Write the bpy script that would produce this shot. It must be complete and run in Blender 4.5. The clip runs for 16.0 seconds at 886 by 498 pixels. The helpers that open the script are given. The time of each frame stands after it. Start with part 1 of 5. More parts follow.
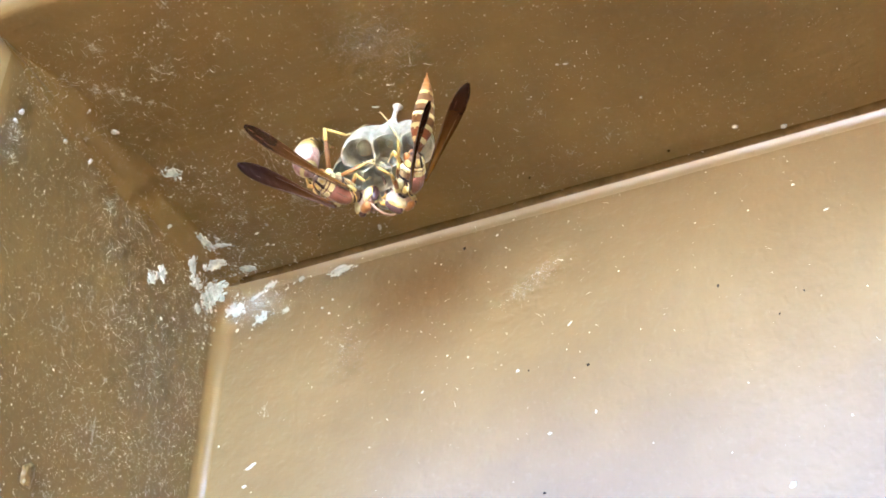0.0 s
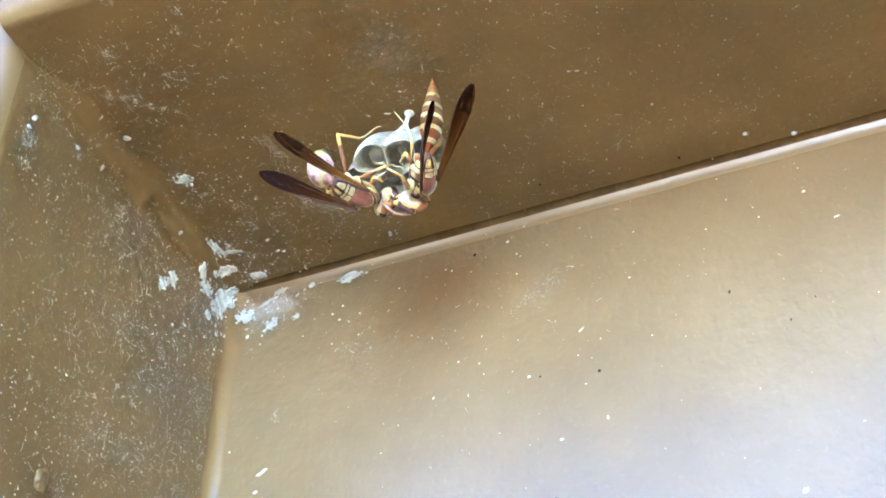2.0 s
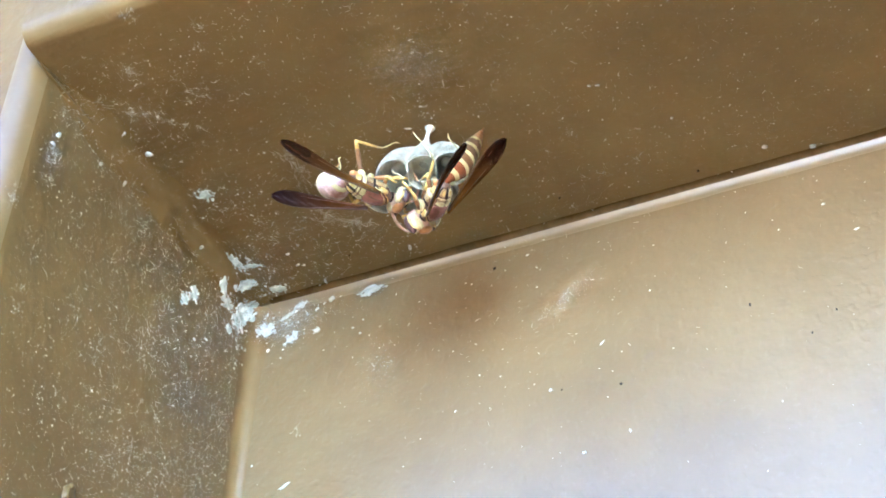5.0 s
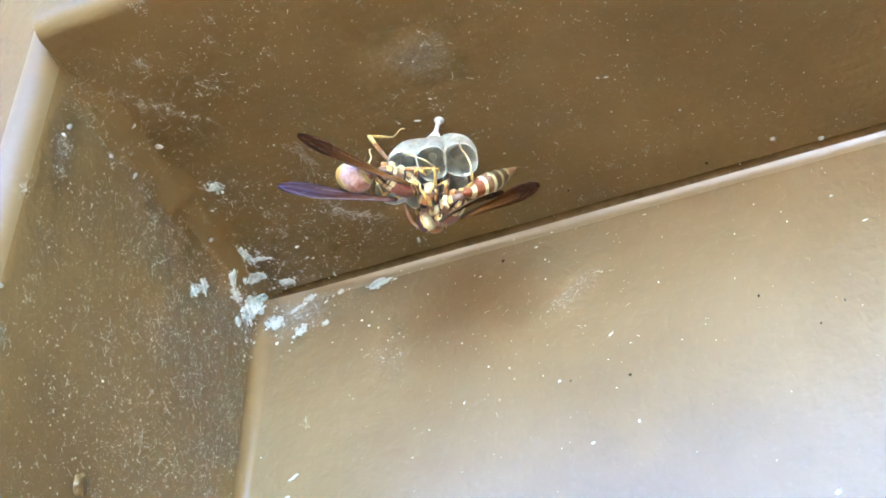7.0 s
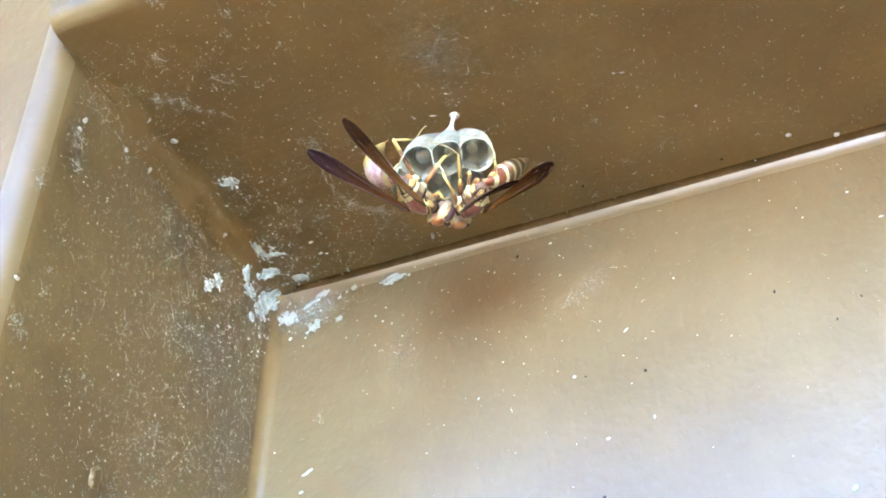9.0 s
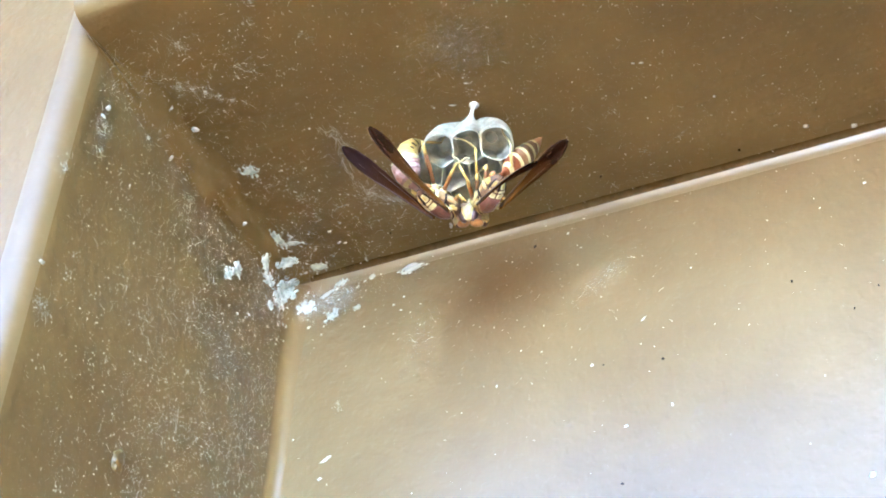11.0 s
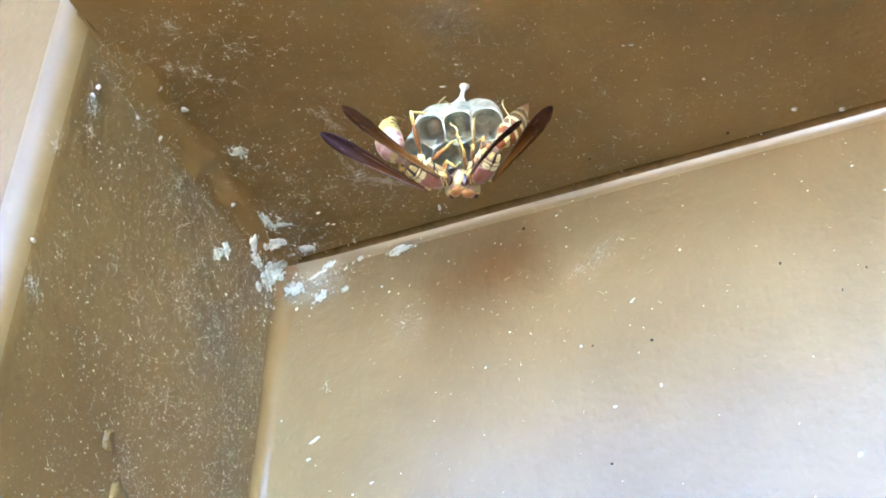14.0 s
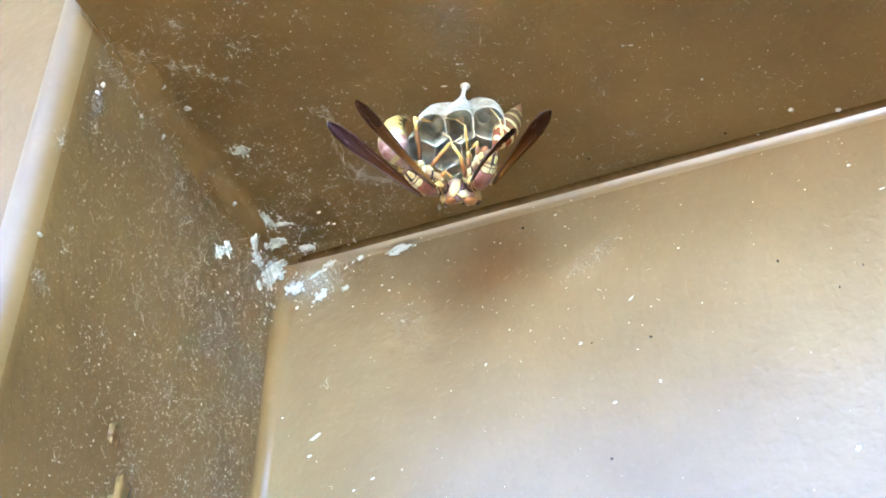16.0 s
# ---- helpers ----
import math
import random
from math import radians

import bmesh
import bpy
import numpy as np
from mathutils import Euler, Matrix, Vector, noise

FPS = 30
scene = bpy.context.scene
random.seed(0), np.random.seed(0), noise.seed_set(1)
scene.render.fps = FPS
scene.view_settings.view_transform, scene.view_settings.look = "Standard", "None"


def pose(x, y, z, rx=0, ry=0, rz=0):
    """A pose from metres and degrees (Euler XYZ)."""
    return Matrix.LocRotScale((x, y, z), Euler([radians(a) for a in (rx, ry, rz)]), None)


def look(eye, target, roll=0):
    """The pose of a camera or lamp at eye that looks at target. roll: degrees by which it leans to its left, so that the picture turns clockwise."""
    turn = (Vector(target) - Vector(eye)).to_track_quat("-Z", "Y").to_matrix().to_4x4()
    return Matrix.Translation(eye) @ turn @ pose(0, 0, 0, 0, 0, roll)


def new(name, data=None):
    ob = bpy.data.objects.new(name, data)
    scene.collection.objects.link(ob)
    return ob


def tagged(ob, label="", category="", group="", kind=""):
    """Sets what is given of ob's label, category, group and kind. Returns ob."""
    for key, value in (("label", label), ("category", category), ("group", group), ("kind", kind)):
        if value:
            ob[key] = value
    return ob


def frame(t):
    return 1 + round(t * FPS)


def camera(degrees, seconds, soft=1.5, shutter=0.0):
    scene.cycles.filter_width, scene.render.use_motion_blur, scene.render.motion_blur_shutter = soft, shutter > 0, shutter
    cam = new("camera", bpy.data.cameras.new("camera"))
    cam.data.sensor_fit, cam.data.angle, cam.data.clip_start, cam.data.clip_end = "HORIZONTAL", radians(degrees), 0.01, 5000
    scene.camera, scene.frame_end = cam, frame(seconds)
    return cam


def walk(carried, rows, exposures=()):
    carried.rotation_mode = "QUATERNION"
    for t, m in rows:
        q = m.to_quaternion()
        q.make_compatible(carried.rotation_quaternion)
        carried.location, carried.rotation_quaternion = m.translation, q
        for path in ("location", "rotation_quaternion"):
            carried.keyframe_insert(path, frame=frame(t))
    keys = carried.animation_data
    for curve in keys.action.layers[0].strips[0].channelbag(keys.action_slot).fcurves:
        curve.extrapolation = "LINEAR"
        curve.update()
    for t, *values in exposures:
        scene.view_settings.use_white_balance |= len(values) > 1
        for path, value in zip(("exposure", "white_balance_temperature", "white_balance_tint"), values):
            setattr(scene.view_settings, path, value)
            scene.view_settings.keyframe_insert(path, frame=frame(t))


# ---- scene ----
# Corner of a painted recess with a paper wasp nest under its head.
# x runs along the recess, y into the wall, z up; the inner corner is the origin.
cam = camera(33.56, 16.0, soft=1.75)
PATH = [
    (0.0, 0.10062, -0.14213, -0.13399, 129.794, -0.986, 23.843),
    (0.5, 0.10009, -0.14202, -0.13411, 130.144, -1.003, 23.768),
    (1.0, 0.10015, -0.14188, -0.13402, 130.319, -0.978, 23.883),
    (1.5, 0.09977, -0.14261, -0.13403, 130.195, -0.924, 23.889),
    (2.0, 0.09908, -0.14283, -0.13470, 130.193, -0.992, 23.743),
    (2.5, 0.09894, -0.14336, -0.13441, 130.455, -0.853, 23.901),
    (3.0, 0.09824, -0.14310, -0.13446, 130.273, -1.030, 23.885),
    (3.5, 0.09732, -0.14402, -0.13406, 130.434, -1.049, 23.829),
    (4.0, 0.09791, -0.14451, -0.13464, 130.442, -0.912, 23.977),
    (6.5, 0.09689, -0.14531, -0.13450, 130.441, -0.867, 24.068),
    (7.0, 0.09680, -0.14476, -0.13606, 130.551, -0.983, 24.152),
    (7.5, 0.09643, -0.14507, -0.13614, 130.510, -1.042, 24.196),
    (8.0, 0.09559, -0.14464, -0.13643, 130.536, -1.107, 24.210),
    (10.5, 0.09485, -0.14494, -0.13749, 130.740, -1.463, 24.133),
    (11.0, 0.09390, -0.14516, -0.13884, 130.698, -1.638, 24.191),
    (11.5, 0.09332, -0.14446, -0.13759, 130.444, -1.706, 24.110),
    (12.0, 0.09288, -0.14496, -0.13775, 130.541, -1.599, 23.936),
    (12.5, 0.09296, -0.14460, -0.13908, 130.401, -1.454, 23.705),
    (13.0, 0.09269, -0.14412, -0.14068, 130.023, -1.292, 23.574),
    (13.5, 0.09241, -0.14587, -0.14011, 130.073, -1.160, 23.382),
    (14.0, 0.09196, -0.14559, -0.13979, 130.270, -1.146, 23.308),
    (14.5, 0.09154, -0.14556, -0.14036, 130.522, -1.051, 23.147),
    (15.0, 0.09092, -0.14592, -0.14171, 130.729, -1.024, 23.106),
    (15.5, 0.09102, -0.14595, -0.14193, 130.704, -0.954, 22.993),
    (16.0, 0.09041, -0.14627, -0.14249, 130.797, -0.922, 22.859),
]
walk(cam, [(t, pose(x, y, z, a, b, c)) for t, x, y, z, a, b, c in PATH],
     exposures=[(0.0, 5.55, 4450, 12.2), (0.6, 5.53, 4390, 11.7), (1.5, 5.51, 4010, 7.9), (3.5, 5.52, 4010, 7.9), (6.5, 5.47, 4010, 7.9), (8.2, 5.50, 4010, 7.8), (10.3, 5.62, 4040, 7.0), (12.0, 5.61, 4040, 7.0), (13.0, 5.52, 4070, 7.0), (14.5, 5.52, 4080, 7.4), (16.0, 5.55, 4080, 7.8)])

MM = 0.001
DEPTH = 0.0535

# ---- daylight ----
world = bpy.data.worlds.new("sky")
scene.world = world
world.use_nodes = True
wt = world.node_tree
sky = wt.nodes.new("ShaderNodeTexSky")
sky.sky_type = "NISHITA"
sky.sun_disc = False
sky.sun_elevation = radians(42)
sky.sun_rotation = radians(20)
sky.air_density = 0.7
sky.dust_density = 3.5
sky.ozone_density = 0.4
bg = wt.nodes["Background"]
wt.links.new(sky.outputs["Color"], bg.inputs["Color"])
bg.inputs["Strength"].default_value = 0.05
sun = new("sun", bpy.data.lights.new("sun", "SUN"))
sun.data.energy = 5.0
sun.data.angle = radians(0.55)
sun.data.color = (1.0, 0.95, 0.88)
sun.matrix_world = look((math.sin(radians(20)) * 3, math.cos(radians(20)) * 3, 3 * math.tan(radians(42))), (0, 0, 0))


# ---- materials ----
def material(name):
    m = bpy.data.materials.new(name)
    m.use_nodes = True
    nt = m.node_tree
    return m, nt, nt.nodes["Principled BSDF"]


def noise_node(nt, scale, detail=2.6, rough=0.55, coords=None):
    n = nt.nodes.new("ShaderNodeTexNoise")
    n.inputs["Scale"].default_value = scale
    n.inputs["Detail"].default_value = detail
    n.inputs["Roughness"].default_value = rough
    if coords is not None:
        nt.links.new(coords, n.inputs["Vector"])
    return n


def ramp(nt, source, stops):
    r = nt.nodes.new("ShaderNodeValToRGB")
    e = r.color_ramp.elements
    while len(e) < len(stops):
        e.new(0.5)
    for item, (at, col) in zip(e, stops):
        item.position = at
        item.color = (*col, 1) if len(col) == 3 else col
    nt.links.new(source, r.inputs["Fac"])
    return r


def bump(nt, height, strength, distance, before=None):
    b = nt.nodes.new("ShaderNodeBump")
    b.inputs["Strength"].default_value = strength
    b.inputs["Distance"].default_value = distance
    nt.links.new(height, b.inputs["Height"])
    if before is not None:
        nt.links.new(before.outputs["Normal"], b.inputs["Normal"])
    return b


def paint(name, dark, light, rough=0.36, film=0.05, coat=0.58, coat_rough=0.25, peel_depth=0.9, brush=0.0):
    """Semi-gloss brown paint: brushed relief, orange peel, a thin uneven film of dust."""
    m, nt, p = material(name)
    co = nt.nodes.new("ShaderNodeTexCoord").outputs["Object"]
    big = noise_node(nt, 45, 4, 0.6, co)
    base = ramp(nt, big.outputs["Fac"], [(0.3, dark), (0.7, light)])
    fine = noise_node(nt, 900, 3, 0.6, co)
    dusty = ramp(nt, fine.outputs["Fac"], [(0.56, (0, 0, 0)), (0.8, (film,) * 3)])
    mix = nt.nodes.new("ShaderNodeMix")
    mix.data_type = "RGBA"
    nt.links.new(dusty.outputs["Color"], mix.inputs["Factor"])
    nt.links.new(base.outputs["Color"], mix.inputs["A"])
    mix.inputs["B"].default_value = (0.42, 0.36, 0.28, 1)
    nt.links.new(mix.outputs["Result"], p.inputs["Base Color"])
    peel = noise_node(nt, 420, 2, 0.5, co)
    lumps = noise_node(nt, 110, 2, 0.4, co)
    pimple = ramp(nt, noise_node(nt, 620, 1, 0.4, co).outputs["Fac"], [(0.55, (0, 0, 0)), (0.85, (1, 1, 1))])
    b1 = bump(nt, lumps.outputs["Fac"], 0.25, 0.0005)
    b2 = bump(nt, peel.outputs["Fac"], peel_depth * 0.5, 0.0003, b1)
    b4 = bump(nt, pimple.outputs["Color"], peel_depth * 0.3, 0.0002, b2)
    b3 = bump(nt, fine.outputs["Fac"], 0.15, 0.00006, b4)
    if brush:
        drawn = nt.nodes.new("ShaderNodeMapping")
        drawn.inputs["Scale"].default_value = (0.16, 1, 0.5)
        nt.links.new(co, drawn.inputs["Vector"])
        b3 = bump(nt, noise_node(nt, 520, 3, 0.55, drawn.outputs["Vector"]).outputs["Fac"], brush, 0.0004, b3)
    nt.links.new(b3.outputs["Normal"], p.inputs["Normal"])
    gloss = ramp(nt, big.outputs["Fac"], [(0.25, (rough - 0.02,) * 3), (0.75, (rough + 0.03,) * 3)])
    nt.links.new(gloss.outputs["Color"], p.inputs["Roughness"])
    p.inputs["Specular IOR Level"].default_value = 0.25
    p.inputs["Coat Weight"].default_value = coat
    p.inputs["Coat Roughness"].default_value = coat_rough
    p.inputs["Coat IOR"].default_value = 1.5
    return m


def plain(name, col, rough=0.5, vary=0.15, scale=600.0, relief=0.0, spec=0.5, sub=0.0):
    """A simple surface with a little mottling and fine relief."""
    m, nt, p = material(name)
    co = nt.nodes.new("ShaderNodeTexCoord").outputs["Object"]
    n = noise_node(nt, scale, 4, 0.6, co)
    lo = tuple(c * (1 - vary) for c in col)
    hi = tuple(min(1, c * (1 + vary)) for c in col)
    r = ramp(nt, n.outputs["Fac"], [(0.3, lo), (0.7, hi)])
    nt.links.new(r.outputs["Color"], p.inputs["Base Color"])
    p.inputs["Roughness"].default_value = rough
    p.inputs["Specular IOR Level"].default_value = spec
    if sub:
        p.inputs["Subsurface Weight"].default_value = sub
        p.inputs["Subsurface Radius"].default_value = (0.0012, 0.0008, 0.0005)
    if relief:
        b = bump(nt, n.outputs["Fac"], 0.6, relief)
        nt.links.new(b.outputs["Normal"], p.inputs["Normal"])
    return m


PAINT = paint("brown_paint", (0.121, 0.073, 0.0188), (0.157, 0.0985, 0.028))
GLOSS = paint("glossy_brown_panel_paint", (0.117, 0.0740, 0.0240), (0.152, 0.0995, 0.0350), 0.36, 0.05, 0.68, 0.23, 1.7)
DUSTY = paint("dust_dulled_brown_paint", (0.104, 0.062, 0.0128), (0.152, 0.0945, 0.0210), 0.5, 0.07, 0.18, 0.28, 0.8, 0.6)
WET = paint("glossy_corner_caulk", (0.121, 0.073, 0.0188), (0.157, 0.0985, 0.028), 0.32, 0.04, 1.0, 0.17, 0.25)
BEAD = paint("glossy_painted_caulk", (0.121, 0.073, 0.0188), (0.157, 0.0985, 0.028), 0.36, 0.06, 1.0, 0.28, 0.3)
# dark brown that paints the shade in the joint under the head
JOINT_SHADE = plain("joint_shade", (0.064, 0.037, 0.0110), 0.9, 0.3, 500.0, 0.0002, 0.0)
CAULK = paint("painted_caulk", (0.121, 0.073, 0.0150), (0.157, 0.0985, 0.0220), 0.5, 0.1, 0.1)
# surface of the added reflector wall, its pale blue-grey chosen to balance the panel
BOUNCE = plain("pale_bounce_surface", (0.76, 0.86, 0.87), 0.9, 0.12, 4.0)
# dark surface of the added screen against the low sky
DARK_SCREEN = plain("dark_screen_surface", (0.060, 0.045, 0.030), 0.9, 0.3, 6.0)
GROUND = plain("paving", (0.34, 0.205, 0.08), 0.9, 0.2, 3.0)


# ---- building helpers ----
def part(name, bm, mat, parent=None, label="", smooth=True):
    """Link a bmesh as one mesh object under a thing or a part."""
    me = bpy.data.meshes.new(name)
    bm.to_mesh(me)
    bm.free()
    if smooth:
        me.polygons.foreach_set("use_smooth", [True] * len(me.polygons))
    for m in (mat if isinstance(mat, (list, tuple)) else [mat]):
        me.materials.append(m)
    ob = new(name, me)
    if parent is not None:
        ob.parent = parent
    if label:
        ob["label"] = label
    return ob


def slab(x0, x1, y0, y1, z0, z1):
    bm = bmesh.new()
    bmesh.ops.create_cube(bm, size=1.0)
    for v in bm.verts:
        v.co = ((x0 + x1) / 2 + v.co.x * (x1 - x0), (y0 + y1) / 2 + v.co.y * (y1 - y0), (z0 + z1) / 2 + v.co.z * (z1 - z0))
    return bm


def round_edges(bm, test, radius, segments=6):
    edges = [e for e in bm.edges if all(test(v.co) for v in e.verts)]
    bm.normal_update()
    bmesh.ops.bevel(bm, geom=edges, offset=radius, segments=segments, profile=0.5, affect="EDGES", clamp_overlap=True)
    bm.normal_update()


def shade(ob, angle=40):
    ob.data.set_sharp_from_angle(angle=radians(angle))
    return ob


# ---- structure ----
shade(tagged(part("ground", slab(-60, 60, -60, 60, -1.9, -1.7), GROUND), "sandy pale paved ground in front of the wall", "ground", kind="structure"))

shade(tagged(part("wall_panel", slab(-0.1, 0.75, 0.0, 0.02, -1.6, 0.1), GLOSS), "glossy brown painted recessed panel with dust and specks", "wall", kind="structure"))

bm = slab(-0.45, 0.0, -DEPTH - 0.0004, 0.03, -1.6, 0.7)
round_edges(bm, lambda c: c.x > -0.01 and c.y < -0.05, 3.6 * MM, 10)
for f in bm.faces:
    f.material_index = 1 if f.normal.x > 0.97 else 2 if f.normal.x > 0.05 else 0
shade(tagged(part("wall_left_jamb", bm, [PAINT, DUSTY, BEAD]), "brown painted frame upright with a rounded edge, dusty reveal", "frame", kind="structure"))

bm = slab(0.0, 1.1, -DEPTH - 0.0045, 0.03, 0.0, 0.7)
round_edges(bm, lambda c: c.z < 0.01 and c.y < -0.05, 2.6 * MM, 8)
for f in bm.faces:
    f.material_index = 1 if f.normal.z < -0.25 else 0
shade(tagged(part("ceiling_head", bm, [PAINT, DUSTY]), "brown painted underside of the frame head, dusty", "ceiling", kind="structure"))

shade(tagged(part("wall_right_jamb", slab(0.75, 1.1, -DEPTH, 0.03, -1.6, -0.0003), PAINT), "brown painted frame upright of the recess", "frame", kind="structure"))
shade(tagged(part("wall_house", slab(-6, 7, 0.03, 0.3, -1.7, 2.6), PAINT), "brown painted house wall around the recess", "wall", kind="structure"))
# added slab to the right, out of view, that limits light on the jamb
shade(tagged(part("wall_porch", slab(2.8, 2.95, -2.4, 0.03, -1.7, 2.6), PAINT), "unseen brown side wall added to limit light from the right", "wall", kind="structure"))
# added reflector out of view: throws sunlight back onto the panel
shade(tagged(part("wall_opposite", slab(0.25, 2.75, -6.8, -6.5, -1.7, 2.6), BOUNCE), "unseen pale blue-grey wall added to reflect sunlight onto the panel", "wall", kind="structure"))
# added dark slab, never in view, that cuts off light near the horizon
shade(tagged(part("wall_fence", slab(-22, 3.2, -8.6, -8.5, -1.7, 1.3), DARK_SCREEN), "unseen dark screen added to block the low sky", "fence", kind="structure"))
# overhang added above the view; sets how sky light fades up the panel
shade(tagged(part("ceiling_eave", slab(-6, 7, -0.75, 0.3, 0.72, 0.8), DUSTY), "unseen brown overhang added to block the high sky", "eave", kind="structure"))


# ---- beads of paint and caulk along the inner corners ----
CEILING, PANEL, JAMB = "ceiling", "panel", "jamb"


def bead(name, along, start, end, radius, wobble, label, seed, steps=90, flare=0.0, mat=None, gap=0.0, lumps=0.0, first=0.0, bulge=0.0):
    """A concave fillet with a lumpy brushed edge: along is the axis it runs on, the two others are its sides."""
    bm = bmesh.new()
    rings = []
    for i in range(steps + 1):
        s = start + (end - start) * i / steps
        r = radius * (1 + wobble * noise.noise((s * 130, seed, 0.0)) + 0.22 * wobble * noise.noise((s * 420, seed, 3.0)))
        r *= 1 + flare * math.exp(-abs(s - start if along != "z" else s - end) / 0.006)
        if along == "y":
            r *= min(1.0, 0.04 + (s - start) / 0.012)
        ring = []
        for k in range(13):
            a = radians(first + (90 - first) * k / 12)
            p, q = r * (1 - math.sin(a)), r * (math.cos(radians(first)) - math.cos(a))
            if bulge:
                swell = bulge * min(1.0, (s - start) / 0.010) * (1 + 0.7 * noise.noise((s * 130, seed, 7.0)) + 0.25 * noise.noise((s * 420, seed, 9.0))) * math.sin(math.pi * k / 12) ** 2
                p, q = p + swell * 0.7, q + swell * 0.7
            if along == "x":
                co = (s, -p, -q - gap)
            elif along == "z":
                co = (p, -q, s)
            else:
                co = (p, s, -q)
            if lumps:
                h = lumps * math.sin(math.pi * k / 12) * (noise.noise((s * 110, k * 0.5, seed)) + 0.6 * noise.noise((s * 330, k * 0.8, seed)))
                co = (co[0] + h * 0.7, co[1], co[2] - h * 0.7)
            ring.append(bm.verts.new(co))
        # a root sunk into the corner closes the strip
        back_co = {"x": (s, 0.001, 0.001 - gap * 1.5), "z": (-0.001, 0.001, s), "y": (-0.001, s, 0.001)}[along]
        ring.append(bm.verts.new(back_co))
        rings.append(ring)
    for r0, r1 in zip(rings, rings[1:]):
        for k in range(14):
            bm.faces.new((r0[k], r0[(k + 1) % 14], r1[(k + 1) % 14], r1[k]))
    bm.faces.new(rings[0])
    bm.faces.new(rings[-1][::-1])
    bmesh.ops.recalc_face_normals(bm, faces=bm.faces)
    return shade(tagged(part(name, bm, mat or PAINT), label, "trim", kind="structure"), 60)


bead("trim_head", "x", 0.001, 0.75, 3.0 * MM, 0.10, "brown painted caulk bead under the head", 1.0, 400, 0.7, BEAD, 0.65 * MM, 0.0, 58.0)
# trim_joint is a dark strip standing in for the shadow line above the bead
bead("trim_joint", "x", 0.003, 0.75, 1.3 * MM, 0.2, "dark strip with the joint's shade put into its colour", 2.0, 200, 0.0, JOINT_SHADE)
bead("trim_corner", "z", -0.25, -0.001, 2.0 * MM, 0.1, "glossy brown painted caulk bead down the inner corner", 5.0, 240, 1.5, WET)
bead("trim_jamb", "y", -0.0535, -0.001, 3.8 * MM, 0.45, "lumpy rolled bead of brown painted caulk", 9.0, 240, 0.0, CAULK, 0.0, 0.5 * MM, 0.0, 0.2 * MM)


# ---- small meshes ----
def tube(points, radii, seg=8, squash=1.0):
    """A tapered tube through the points (mm), closed at both ends."""
    bm = bmesh.new()
    pts = [Vector(p) * MM for p in points]
    rings = []
    side = None
    for i, p in enumerate(pts):
        d = (pts[min(i + 1, len(pts) - 1)] - pts[max(i - 1, 0)]).normalized()
        if side is None:
            side = d.cross(Vector((0.13, 0.21, 0.97)))
            if side.length < 1e-4:
                side = d.cross(Vector((1, 0, 0)))
        side = (side - d * side.dot(d)).normalized()
        up = d.cross(side)
        r = radii[i] * MM
        rings.append([bm.verts.new(p + side * (r * math.cos(2 * math.pi * k / seg)) + up * (r * squash * math.sin(2 * math.pi * k / seg))) for k in range(seg)])
    for a, b in zip(rings, rings[1:]):
        for k in range(seg):
            bm.faces.new((a[k], a[(k + 1) % seg], b[(k + 1) % seg], b[k]))
    bm.faces.new(rings[0][::-1])
    bm.faces.new(rings[-1])
    return bm


def ball(size, at=(0, 0, 0), u=20, v=12, lump=0.0, seed=0.0):
    """An ellipsoid with half-axes in mm, a little lumpy if wanted."""
    bm = bmesh.new()
    bmesh.ops.create_uvsphere(bm, u_segments=u, v_segments=v, radius=1.0)
    for w in bm.verts:
        c = w.co.copy()
        k = 1 + lump * noise.noise(c * 2.2 + Vector((seed, 0, 0)))
        w.co = Vector((c.x * size[0] * k + at[0], c.y * size[1] * k + at[1], c.z * size[2] * k + at[2])) * MM
    return bm


def root(name, m, label, category, group=""):
    ob = new(name)
    ob.empty_display_size = 0.005
    ob.matrix_world = m
    return tagged(ob, label, category, group)


